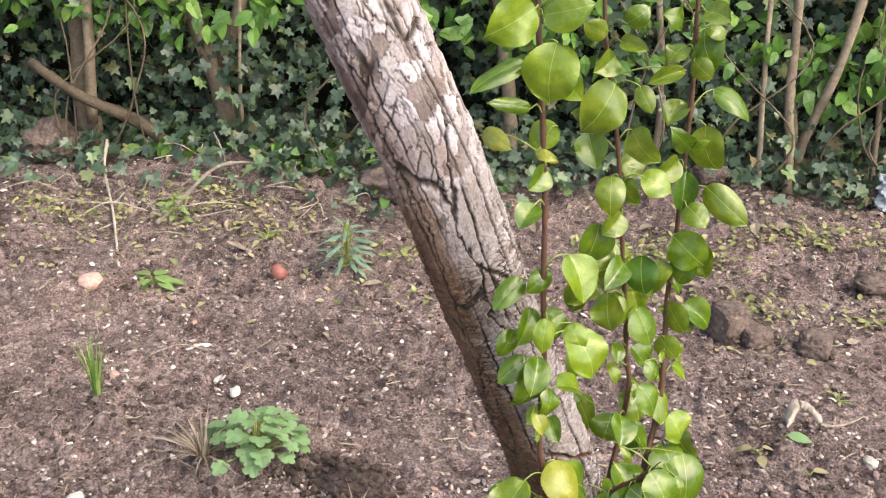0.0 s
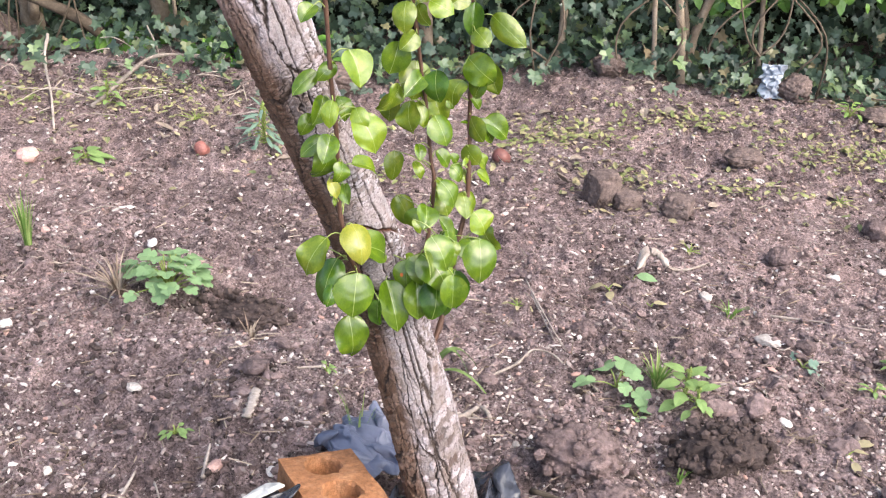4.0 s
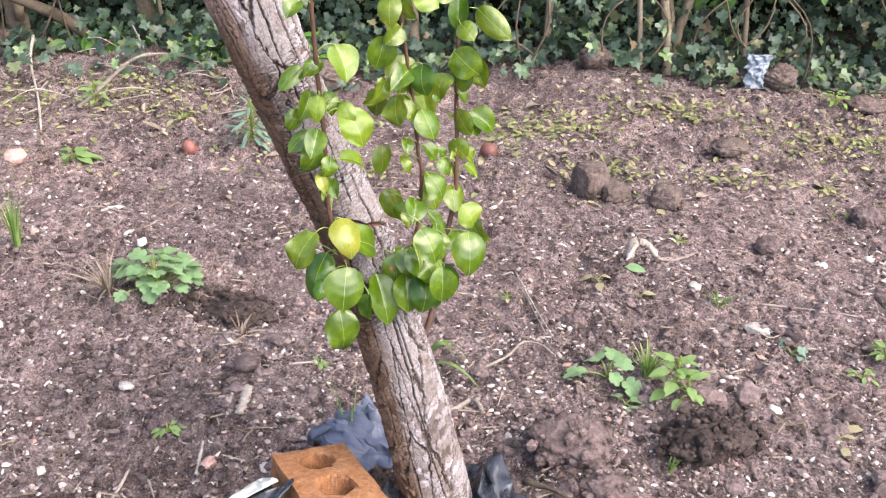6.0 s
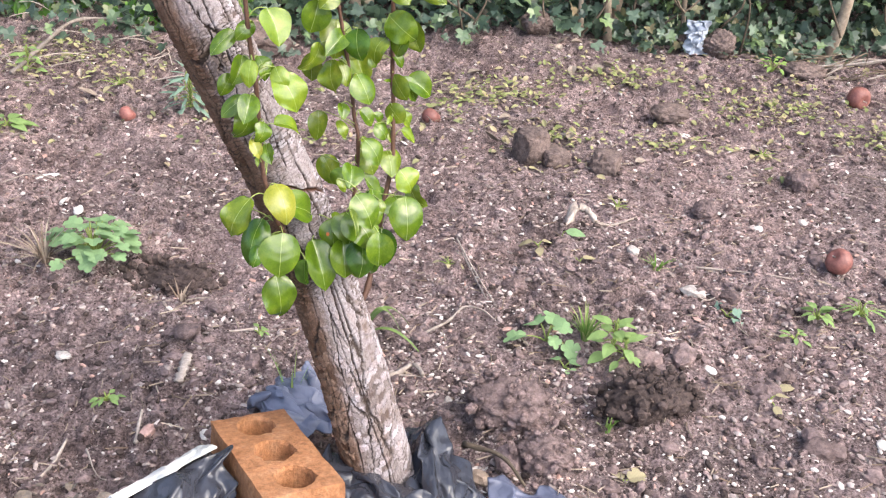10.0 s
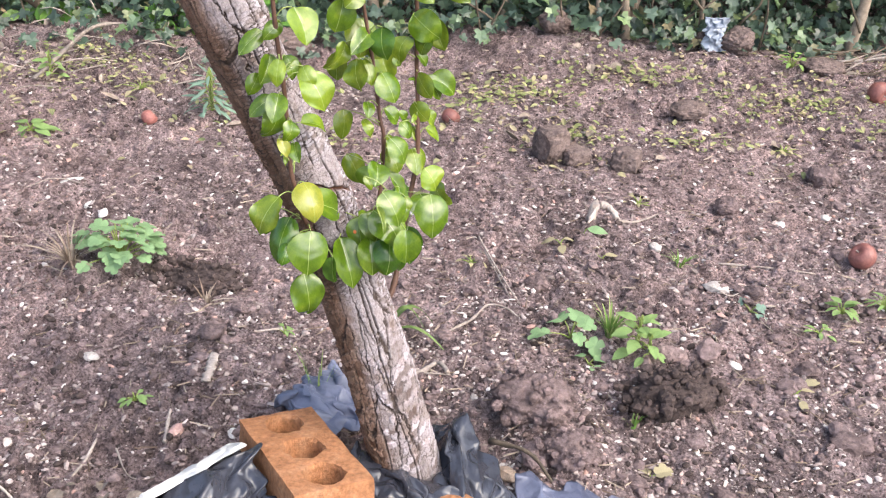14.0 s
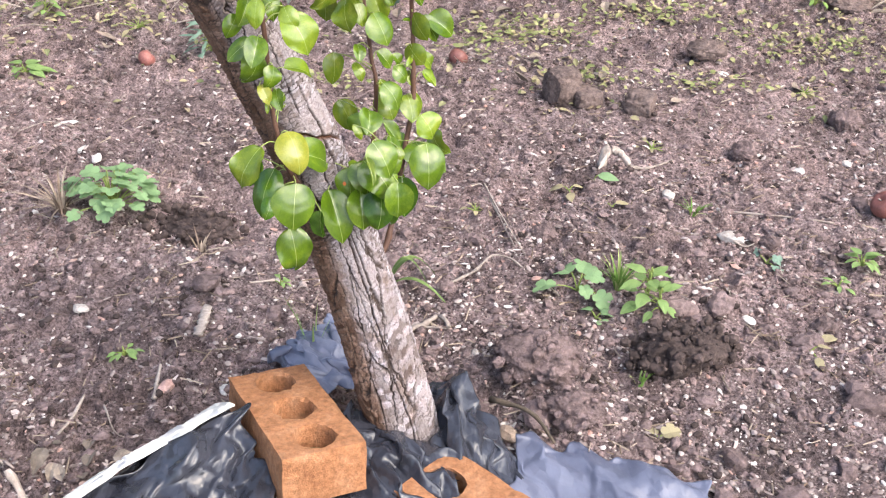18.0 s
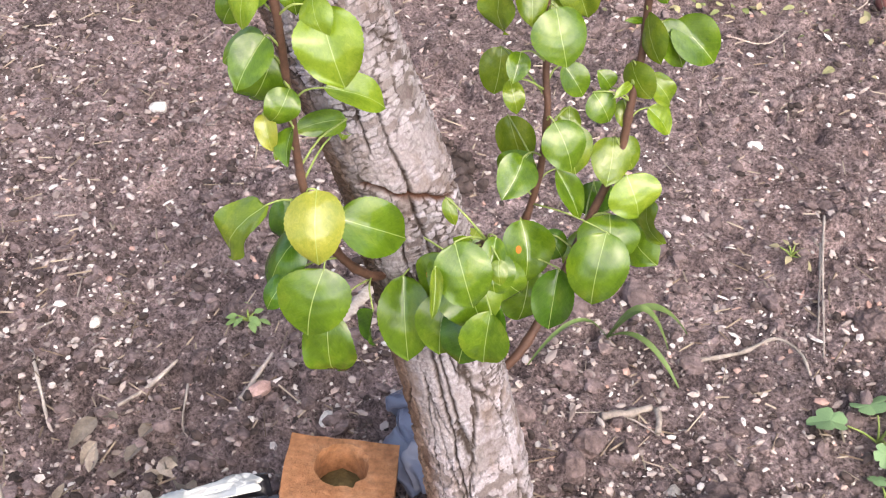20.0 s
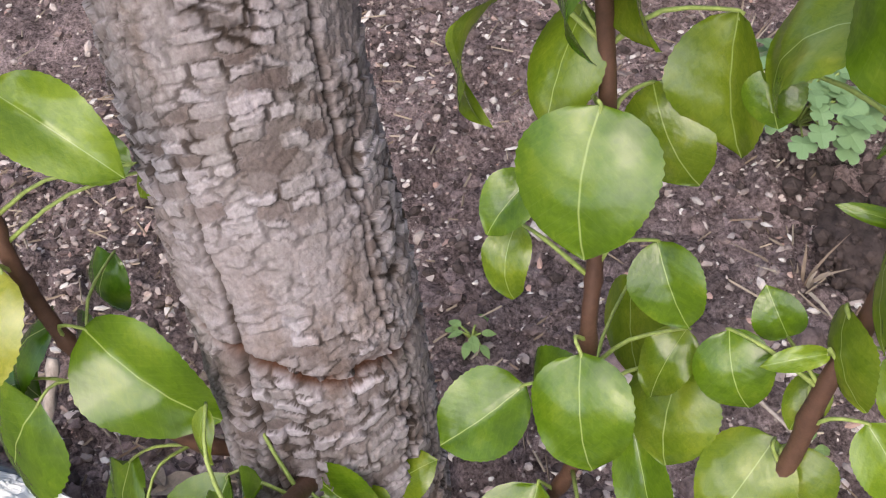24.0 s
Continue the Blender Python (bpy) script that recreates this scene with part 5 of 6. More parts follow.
# ---- clods, stones, fallen fruit ----
def lump_thing(name, x, y, size, mat, label, category, seed, squash=(1, 1, 0.8), rough=0.3, sub=5, sink=0.25, rz=0.0, group="", block=0.0):
    v, f = lump_shape(seed, rough, sub)
    if block:
        soft = 0.3 * (v - np.clip(v, -block, block))
        v = np.clip(v, -block, block) + soft
    v = (v * np.array(squash) * size) @ turn(0, 0, rz).T
    lift = gz(x, y) - v[:, 2].min() - sink * size
    ob = mesh_ob(name, v.tolist(), f, mat, None, sub > 3)
    ob.location = (x, y, lift)
    return tagged(ob, label, category, group)


def heap(name, x, y, size, mat, label, category, seed, squash, rz=0.0, crumbs=70, sink=0.45, group=""):
    """A lump of broken soil with crumbs lying on and round it."""
    r = random.Random(seed)
    root = thing(name, (x, y, gz(x, y)), label, category, group)
    v, f = lump_shape(seed, 0.3, 5)
    v = (v * np.array(squash) * size) @ turn(0, 0, rz).T
    v[:, 2] -= v[:, 2].min() + sink * size
    mesh_ob("clod", v.tolist(), f, mat, root, True)
    s = Soup()
    for k in range(crumbs):
        p = v[r.randrange(len(v))] * (1 + 0.25 * r.random())
        q = size * (0.03 + 0.2 * r.random() ** 5)
        if p[2] < -0.005:
            p = np.array((p[0] * 1.3, p[1] * 1.3, gz(x + p[0] * 1.3, y + p[1] * 1.3) - gz(x, y) + q * 0.4))
        a, b = lump_shape(r.randrange(12), 0.4, 1)
        s.add(a * q + p, b)
    s.ob("loose_soil", mat, root)["kind"] = "stuff"
    return root


lump_thing("soil_clod", 0.385, 1.915, 0.05, DARKCLOD, "upright brown clod with a flat cut face", "clod", 4, (0.95, 0.95, 1.15), rz=0.5, group="clods", block=0.62)
lump_thing("soil_clod", 0.435, 1.9, 0.038, DARKCLOD, "brown earth clod with grit", "clod", 14, (1, 1, 0.75), rz=0.3, block=0.68, group="clods")
lump_thing("soil_clod", 0.545, 1.87, 0.038, DARKCLOD, "rounded brown clod of earth", "clod", 5, (1, 1, 0.9), rz=-0.4, block=0.75, group="clods")
heap("soil_clod", 0.285, 0.975, 0.047, CLOD, "crumbling reddish-brown lump of soil", "clod", 6, (1.2, 0.9, 0.75), crumbs=220, group="clods")
heap("soil_clod", 0.33, 0.885, 0.034, CLOD, "crumbling brown lump of soil", "clod", 7, (1.1, 0.9, 0.7), crumbs=160, group="clods")
heap("mound", 0.5, 1.025, 0.052, DAMPSHADE, "dark damp mound of freshly dug soil", "mound", 8, (1.25, 0.85, 0.65), 0.4, 420)
heap("mound", -0.285, 1.375, 0.052, DAMPSHADE, "dark damp mound of dug soil", "mound", 9, (1.25, 0.8, 0.45), -0.3, 380, 0.5)
lump_thing("soil_clod", 0.94, 2.56, 0.046, DARKCLOD, "dark brown clod under the hedge", "clod", 10, group="clods")
lump_thing("soil_clod", 0.87, 2.58, 0.035, DARKCLOD, "dark brown clod under the hedge", "clod", 12, group="clods")
lump_thing("soil_clod", 0.44, 2.6, 0.04, DARKCLOD, "dark brown clod under the hedge", "clod", 13, group="clods")
lump_thing("soil_clod", -1.28, 2.62, 0.07, DARKCLOD, "large dark clod below the hedge stem", "clod", 15, group="clods")
lump_thing("soil_clod", -0.33, 2.5, 0.07, DARKCLOD, "brown heap of earth near the hedge", "clod", 16, (1.4, 0.8, 0.7), group="clods")
lump_thing("soil_clod", 0.73, 2.13, 0.035, DARKCLOD, "flat brown clod of dry earth", "clod", 17, (1.3, 0.8, 0.6), group="clods")
lump_thing("soil_clod", 1.13, 2.42, 0.045, DARKCLOD, "flat brown clod of dry earth", "clod", 18, (1.3, 0.8, 0.5), group="clods")
lump_thing("soil_clod", 0.72, 1.67, 0.024, CLOD, "small brown clod of dry earth", "clod", 19, group="clods")
lump_thing("soil_clod", 0.98, 1.86, 0.03, CLOD, "small brown clod of dry earth", "clod", 20, group="clods")
lump_thing("soil_clod", 0.315, 1.35, 0.02, CLOD, "small brown clod of dry earth", "clod", 22, group="clods")

for x, y, s, m, q, lab in ((-0.224, 0.918, 0.013, PINKSTONE, (1.2, 0.9, 0.7), "pale pink stone on soil"), (-0.145, 0.927, 0.01, WHITESTONE, (1.2, 0.9, 0.8), "small white pebble on soil"),
                           (-0.517, 1.575, 0.014, WHITESTONE, (1.3, 0.9, 0.6), "small white pebble on soil"), (-0.558, 1.621, 0.013, WHITESTONE, (1.4, 0.9, 0.6), "small white pebble on soil"),
                           (-0.63, 1.741, 0.014, WHITESTONE, (1.9, 0.7, 0.4), "flat white chip on soil"), (-0.918, 1.944, 0.03, PINKSTONE, (1.1, 0.9, 0.7), "pale pink stone on bare soil"),
                           (0.746, 2.065, 0.03, WHITESTONE, (1.2, 0.6, 0.3), "white flat chip of stone"), (0.637, 1.36, 0.026, STONE, (1.2, 0.6, 0.5), "pale angular stone on bare soil"),
                           (0.617, 1.13, 0.012, WHITESTONE, (1.2, 0.9, 0.6), "small white pebble on soil"), (-0.47, 0.92, 0.01, STONE, (1.2, 1, 0.6), "small grey pebble on soil"),
                           (-0.683, 1.275, 0.014, WHITESTONE, (1.1, 1, 0.7), "small white pebble on soil"), (-0.4, 1.1, 0.012, STONE, (1.4, 1, 0.5), "grey flat stone on soil"),
                           (0.55, 1.5, 0.014, STONE, (1.3, 1, 0.6), "lilac-grey pebble lying on soil"), (0.82, 1.62, 0.012, WHITESTONE, (1, 1, 0.7), "small white pebble on soil"),
                           (0.84, 0.97, 0.012, WHITESTONE, (1.3, 0.8, 0.5), "white chip of stone on soil"), (0.245, 0.865, 0.017, TANSTONE, (1.2, 0.9, 0.6), "tan stone beside the plastic"),
                           (-0.55, 0.84, 0.012, STONE, (1.1, 0.9, 0.7), "grey pebble lying on soil"),
                           (0.2, 1.03, 0.009, STONE, (1.1, 0.9, 0.7), "small white pebble on soil"), (-0.75, 1.62, 0.012, PINKSTONE, (1.1, 0.9, 0.7), "reddish pebble lying on soil"),
                           (0.09, 1.62, 0.013, WHITESTONE, (1.1, 0.9, 0.7), "small white pebble on soil"), (0.93, 1.68, 0.012, STONE, (1.2, 0.9, 0.6), "grey pebble lying on soil")):
    lump_thing("stone", x, y, s * 0.82, m, lab, "stone", int(x * 1000) % 97, q, 0.3, 2, 0.3, x * 9, "stones on the soil")


def apple(x, y, r, label, seed):
    rngl = random.Random(seed)
    n, m = 22, 16
    v, f = [], []
    for i in range(m + 1):
        a = math.pi * i / m
        rad = r * math.sin(a) * (1 + 0.06 * math.cos(a))
        z = r * 0.92 * math.cos(a) - 0.3 * r * math.exp(-((a / 0.35) ** 2)) + 0.2 * r * math.exp(-(((math.pi - a) / 0.35) ** 2))
        for k in range(n):
            b = 2 * math.pi * k / n
            v.append((rad * math.cos(b) * (1 + 0.03 * math.cos(5 * b)), rad * math.sin(b), z))
    for i in range(m):
        for k in range(n):
            q = (k + 1) % n
            f.append((i * n + k, (i + 1) * n + k, (i + 1) * n + q, i * n + q))
    at = thing("apple", (x, y, gz(x, y) + r * 0.75), label, "apple", "fallen apples")
    at.rotation_euler = (rngl.uniform(0.6, 1.6), rngl.uniform(-0.5, 0.5), rngl.uniform(0, 6))
    mesh_ob("fruit", v, f, APPLE, at, True)
    sv, sf = tube([(0, 0, r * 0.6), (0.001, 0, r * 0.8), (0.003, 0, r * 1.0)], [0.0015, 0.0012, 0.0014], 6)
    mesh_ob("stalk", sv, sf, DEADWOOD, at)


apple(0.928, 1.462, 0.0255, "reddish-brown fallen apple on bare soil", 1)
apple(1.235, 2.276, 0.03, "reddish-brown fallen apple near the hedge", 2)
apple(0.159, 2.09, 0.023, "reddish-brown fallen apple behind the shoots", 3)
apple(-0.547, 2.055, 0.02, "dull red fallen apple half sunk in soil", 4)


# ---- sticks, roots and twigs ----
def twig(name, pts, r0, r1, label, category="stick", lift=0.004, mat=None, group=""):
    line = smooth_line([(x, y, (z if z is not None else gz(x, y) + lift)) for x, y, z in pts], 5)
    n = len(line)
    rw = random.Random(int(abs(line[0].x * 7919) + n))
    v, f = tube(line, [(r0 + (r1 - r0) * i / (n - 1)) * rw.uniform(0.7, 1.25) for i in range(n)], 7, 0.5, n)
    o = line[0]
    ob = mesh_ob(name, loc(v, o), f, mat or DEADWOOD, None, True)
    ob.location = o
    return tagged(ob, label, category, group)


N = None
splinter = twig("wood_splinter", [(-0.204, 1.03, N), (-0.2045, 1.07, N), (-0.208, 1.11, N)], 0.007, 0.006, "short pale split stick lying on soil", lift=0.006)
splinter.scale = (1.15, 1, 0.6)
twig("root", [(0.14, 1.2, N), (0.17, 1.215, N), (0.2, 1.245, N), (0.225, 1.27, N), (0.255, 1.262, N), (0.275, 1.235, N)], 0.003, 0.0016, "thin pale bent root on the soil", "root", 0.006)
twig("dry_stalk", [(0.215, 1.5, N), (0.235, 1.42, N), (0.262, 1.33, N), (0.28, 1.26, N)], 0.0018, 0.0012, "thin dry stalk leaning over soil", lift=0.012)
twig("dry_stalk", [(0.225, 1.45, N), (0.25, 1.36, N), (0.265, 1.3, N)], 0.0015, 0.001, "thin dry stalk leaning over soil", lift=0.01)
twig("root_stub", [(0.435, 1.595, N), (0.448, 1.607, 0.036), (0.47, 1.605, 0.034), (0.488, 1.585, N)], 0.011, 0.006, "pale knobbly root stub arching from soil", "root", 0.004)
twig("root", [(0.45, 1.607, 0.035), (0.435, 1.58, 0.02), (0.428, 1.565, N)], 0.006, 0.002, "pale forked root on soil", "root")
twig("root", [(0.49, 1.59, N), (0.53, 1.61, N), (0.58, 1.64, N)], 0.004, 0.002, "thin pale root on soil", "root")
twig("stick", [(-0.236, 0.9, N), (-0.24, 0.93, N), (-0.243, 0.965, N)], 0.003, 0.002, "short pale stick in the soil", lift=0.008)
twig("stick", [(-0.345, 0.83, N), (-0.342, 0.87, N), (-0.338, 0.915, N)], 0.0028, 0.002, "short dry stick in soil", lift=0.008)
twig("stick", [(-0.292, 0.642, 0.01), (-0.303, 0.65, 0.03), (-0.317, 0.661, 0.06), (-0.338, 0.678, 0.095)], 0.0035, 0.005, "bleached stick standing by the bag", lift=0.0)
twig("branch", [(-0.86, 2.2, N), (-0.83, 2.32, N), (-0.79, 2.46, 0.07), (-0.72, 2.53, 0.06), (-0.64, 2.52, 0.05)], 0.006, 0.004, "thin bare grey branch on the ground", "branch", 0.02)
twig("branch", [(-0.83, 2.44, 0.04), (-0.84, 2.36, 0.03), (-0.83, 2.27, N)], 0.003, 0.002, "thin bare twig on soil", "branch", 0.01)
twig("branch", [(-1.1, 2.55, 0.09), (-1.06, 2.42, 0.06), (-0.98, 2.25, N), (-0.89, 2.03, N)], 0.004, 0.003, "thin bare grey branch on the ground", "branch", 0.008)
twig("branch", [(-0.8, 2.55, 0.0), (-0.79, 2.53, 0.07), (-0.81, 2.52, 0.14)], 0.004, 0.002, "broken upright twig by the hedge", "branch")
twig("branch", [(1.15, 2.5, 0.02), (1.25, 2.45, 0.05), (1.4, 2.42, 0.09), (1.55, 2.45, 0.1)], 0.004, 0.003, "dry twigs against the hedge", "branch")
twig("branch", [(1.18, 2.42, 0.02), (1.3, 2.47, 0.06), (1.45, 2.5, 0.04)], 0.003, 0.002, "dry twigs against the hedge", "branch")
twig("stick", [(0.65, 1.45, N), (0.75, 1.43, N), (0.83, 1.42, N)], 0.0022, 0.0016, "thin dry stick on soil", lift=0.005)
twig("stick", [(0.1, 1.08, N), (0.12, 1.1, N), (0.145, 1.12, N), (0.16, 1.09, N)], 0.006, 0.003, "pale broken root piece", lift=0.008)
twig("stick", [(-0.2, 1.18, N), (-0.12, 1.2, N)], 0.0025, 0.0018, "thin dry stick on soil")
twig("stick", [(-0.5, 0.85, N), (-0.44, 0.81, N), (-0.4, 0.78, N)], 0.0025, 0.0016, "thin dry stick on soil")
twig("stick", [(0.22, 0.9, 0.03), (0.27, 0.86, 0.045), (0.3, 0.82, 0.03)], 0.0045, 0.002, "dark curled twig over the plastic", lift=0.01, mat=RUNNER)
rng = random.Random(77)
for k in range(24):
    x, y, a, q = rng.uniform(-0.9, 1.1), rng.uniform(0.75, 2.3), rng.uniform(0, 6.3), rng.uniform(0.02, 0.06)
    twig("stick", [(x, y, N), (x + q * math.cos(a), y + q * math.sin(a), N), (x + 2 * q * math.cos(a + 0.4), y + 2 * q * math.sin(a + 0.4), N)], 0.0013, 0.0008, "thin dry stick on soil", group="dry sticks")


# ---- plants ----
ROUND_LOBED = [(0.0, 0.08)]
for k in range(1, 30):
    # five rounded lobes, each with a shallow notch, open at the stalk
    a = -math.pi / 2 - 2 * math.pi * k / 30
    q = 0.52 * (0.72 + 0.3 * abs(math.cos(2.5 * (a - math.pi / 2))) ** 0.6) * (1 - 0.06 * (k % 3 == 0))
    ROUND_LOBED.append((q * math.cos(a), 0.48 + q * math.sin(a)))
NARROW = [(0, 0), (-0.08, 0.2), (-0.11, 0.5), (-0.07, 0.8), (0, 1), (0.07, 0.8), (0.11, 0.5), (0.08, 0.2)]
OVAL = [(0, 0), (-0.2, 0.18), (-0.27, 0.42), (-0.2, 0.7), (0, 1), (0.2, 0.7), (0.27, 0.42), (0.2, 0.18)]


def plant(name, x, y, count, outline, size, tall, wide, mat, label, seed, rise=0.5, layers=1, group="", category="plant"):
    """Leaves on stalks from one root; every leaf and stalk a part."""
    rngp = random.Random(seed)
    root = thing(name, (x, y, gz(x, y)), label, category, group)
    shapes = []
    for k in range(3):
        fv, ff = flat_leaf(outline, rngp.uniform(0.1, 0.3), rngp.uniform(0.1, 0.35))
        me = bpy.data.meshes.new("leaf")
        me.from_pydata(fv.tolist(), [], ff)
        me.materials.append(mat)
        shapes.append(me)
    for k in range(count):
        a = 2.4 * k + rngp.uniform(-0.4, 0.4)
        q = ((k + 0.6) / count) ** 0.6
        reach = wide * q * rngp.uniform(0.75, 1.1)
        z = tall * (1 - 0.55 * q) * rngp.uniform(0.7, 1.1) if layers == 1 else tall * (1 - k / count) * 0.95 + 0.01
        d = Vector((math.cos(a), math.sin(a), 0))
        tip = d * reach + Vector((0, 0, z))
        st = Vector((0, 0, 0.0)) if layers == 1 else Vector((0, 0, z * 0.9))
        v, f = tube(smooth_line([st, (st + tip) / 2 + Vector((0, 0, 0.2 * z)), tip], 3), [0.0016, 0.0015, 0.0013, 0.0012, 0.0011, 0.001, 0.001], 5)
        mesh_ob("stalk", v, f, PETIOLE, root, True)
        ob = new("leaf", shapes[k % 3])
        ob.parent = root
        pitch = rise * (1 - q) - 0.15 + rngp.uniform(-0.25, 0.25)
        ydir = (d + Vector((0, 0, pitch))).normalized()
        xdir = ydir.cross(Vector((rngp.uniform(-0.3, 0.3), rngp.uniform(-0.3, 0.3), 1))).normalized()
        rot = Matrix((xdir, ydir, xdir.cross(ydir))).transposed()
        s = size * rngp.uniform(0.7, 1.2)
        ob.matrix_basis = Matrix.LocRotScale(tip, rot.to_quaternion(), (s, s, s))
    return root


def tuft(x, y, count, tall, label, seed, wide=0.5, mat=None):
    rngp = random.Random(seed)
    s = Soup()
    for k in range(count):
        a, ln = rngp.uniform(0, 6.3), tall * rngp.uniform(0.5, 1.1)
        lean, w = rngp.uniform(0.05, wide), rngp.uniform(0.0012, 0.0022)
        d, e = np.array((math.cos(a), math.sin(a), 0)), np.array((-math.sin(a), math.cos(a), 0))
        pts = [d * 0.006 + d * ln * lean * t * t * 1.3 + np.array((0, 0, ln * t * (1 - 0.35 * lean * t))) for t in (0, 0.35, 0.7, 1.0)]
        v = [p + e * w * q * sgn for p, q in zip(pts, (1, 1, 0.7, 0.1)) for sgn in (-1, 1)]
        s.add(v, [(2 * i, 2 * i + 1, 2 * i + 3, 2 * i + 2) for i in range(3)])
    ob = s.ob("grass_tuft", mat or GRASS)
    ob.location = (x, y, gz(x, y))
    return tagged(ob, label, "grass", kind="stuff")


plant("geranium", -0.43, 1.385, 44, ROUND_LOBED, 0.029, 0.08, 0.068, GERANIUM, "low green plant with round lobed leaves", 1, 0.3)
plant("spurge", -0.405, 2.09, 44, NARROW, 0.05, 0.1, 0.03, SPURGE, "blue-green leafy spurge plant on bare soil", 2, 0.5, 2)
plant("nettle", 0.462, 1.15, 14, OVAL, 0.032, 0.06, 0.022, WEED, "bright green upright weed with oval leaves", 3, 0.6, 2)
plant("nettle", 0.475, 1.12, 8, OVAL, 0.028, 0.035, 0.02, WEED, "bright green weed with oval leaves", 33, 0.6, 2)
tuft(0.425, 1.2, 60, 0.06, "tuft of fine green grass blades", 4)
plant("poppy_seedling", 0.36, 1.19, 6, ROUND_LOBED, 0.034, 0.035, 0.04, GERANIUM, "small plant with pale lobed leaves", 5, 0.3)
plant("poppy_seedling", 0.385, 1.13, 4, ROUND_LOBED, 0.024, 0.014, 0.02, GERANIUM, "small flat pale green seedling", 6, 0.2)
plant("seedling", 0.42, 1.55, 1, OVAL, 0.045, 0.03, 0.008, GERANIUM, "single round green leaf standing in soil", 7, 0.9)
plant("seedling", 0.37, 1.5, 3, OVAL, 0.035, 0.012, 0.02, FALLEN, "small pale flat seedling on soil", 8, 0.1)
plant("seedling", 0.445, 1.46, 2, OVAL, 0.03, 0.012, 0.012, FALLEN, "small yellowish leaf on soil", 9, 0.1)
plant("seedling", 0.835, 1.285, 9, OVAL, 0.028, 0.03, 0.014, WEED, "small bright green weed on soil", 10, 0.5)
plant("seedling", 0.785, 1.235, 6, OVAL, 0.02, 0.015, 0.018, WEED, "small bright green weed on soil", 11, 0.3)
plant("seedling", 0.925, 1.32, 16, NARROW, 0.025, 0.03, 0.025, WEED, "small feathery green weed on soil", 12, 0.5)
plant("seedling", 0.685, 1.3, 3, ROUND_LOBED, 0.028, 0.016, 0.02, SPURGE, "small grey-green seedling beside a stone", 13, 0.3)
plant("seedling", 0.695, 1.06, 4, OVAL, 0.034, 0.012, 0.026, FALLEN, "pale yellow-green fallen leaves", 14, 0.1)
plant("seedling", 0.447, 0.877, 2, ROUND_LOBED, 0.026, 0.008, 0.008, FALLEN, "pale yellow leaf lying on soil", 15, 0.1)
plant("seedling", -0.305, 1.0, 9, OVAL, 0.018, 0.014, 0.016, WEED, "small green rosette seedling", 16, 0.3)
plant("seedling", -0.11, 1.2, 6, OVAL, 0.014, 0.016, 0.01, WEED, "tiny bright green seedling", 17, 0.5)
plant("dandelion", -0.8, 1.985, 9, OVAL, 0.05, 0.025, 0.022, WEED, "flat rosette of green weed leaves", 18, 0.35)
plant("weed", -0.83, 2.24, 14, OVAL, 0.03, 0.06, 0.025, WEED, "bright green leafy weed", 19, 0.6, 2)
plant("weed", -0.6, 2.2, 10, OVAL, 0.022, 0.02, 0.05, FALLEN, "low yellow-green weed on soil", 20, 0.3)
plant("weed", -0.36, 2.53, 26, OVAL, 0.05, 0.12, 0.07, PRIVET, "bright green seedling bush before the hedge", 21, 0.5, 2)
plant("weed", 1.05, 2.42, 12, OVAL, 0.022, 0.04, 0.03, GRASS, "small lime-green weed on soil", 22, 0.5)
tuft(-0.03, 0.985, 9, 0.13, "few thin pale green stalks behind the trunk", 23, 0.3)
plant("weed", 0.2, 1.42, 7, OVAL, 0.016, 0.015, 0.02, FALLEN, "small withered plant with pale leaves", 25, 0.3)
plant("weed", 0.55, 1.7, 9, OVAL, 0.018, 0.012, 0.04, FALLEN, "pale flattened weed on soil", 26, 0.2)
plant("weed", 0.93, 2.0, 9, OVAL, 0.018, 0.012, 0.04, FALLEN, "pale flattened weed on soil", 27, 0.2)
tuft(-0.75, 1.54, 30, 0.12, "tall thin green grass blades", 28, 0.25)
tuft(-0.51, 1.36, 60, 0.07, "tuft of dry straw-coloured grass", 29, 1.4, LITTER)
tuft(-0.26, 1.29, 12, 0.04, "sparse short grass on soil", 30, 1.3, LITTER)
tuft(0.43, 0.97, 12, 0.03, "sparse short grass on soil", 31, 0.9)
tuft(0.58, 1.42, 20, 0.03, "sparse short grass on soil", 32, 0.9)
tuft(-0.92, 1.5, 26, 0.06, "small tuft of green grass", 34, 0.8)

rng = random.Random(78)
for k in range(26):
    x, y, a, q = rng.uniform(1.12, 1.55), rng.uniform(2.36, 2.58), rng.uniform(-0.5, 0.9), rng.uniform(0.05, 0.11)
    z = gz(x, y) + 0.008 + 0.05 * rng.random() ** 2
    twig("twig", [(x, y, z), (x + q * math.cos(a), y + 0.4 * q * math.sin(a), z + rng.uniform(-0.01, 0.03)), (x + 2 * q * math.cos(a + 0.3), y + 0.6 * q * math.sin(a), z + rng.uniform(-0.02, 0.05))],
         0.0026, 0.0012, "dry brown twig heaped against the hedge", group="twigs against the hedge", mat=RUNNER if k % 3 else DEADWOOD)


for k in range(34):
    x, y, a, q = rng.uniform(-1.25, -0.45), rng.uniform(2.15, 2.58), rng.uniform(-0.6, 3.7), rng.uniform(0.03, 0.09)
    z = gz(x, y) + 0.006 + 0.04 * rng.random() ** 2
    twig("twig", [(x, y, z), (x + q * math.cos(a), y + q * math.sin(a), z + rng.uniform(-0.005, 0.02)), (x + 2 * q * math.cos(a + 0.5), y + 1.6 * q * math.sin(a + 0.5), gz(x, y) + 0.006)],
         0.0017, 0.0009, "thin bleached twig in a dry tangle", group="dry tangle by the hedge")


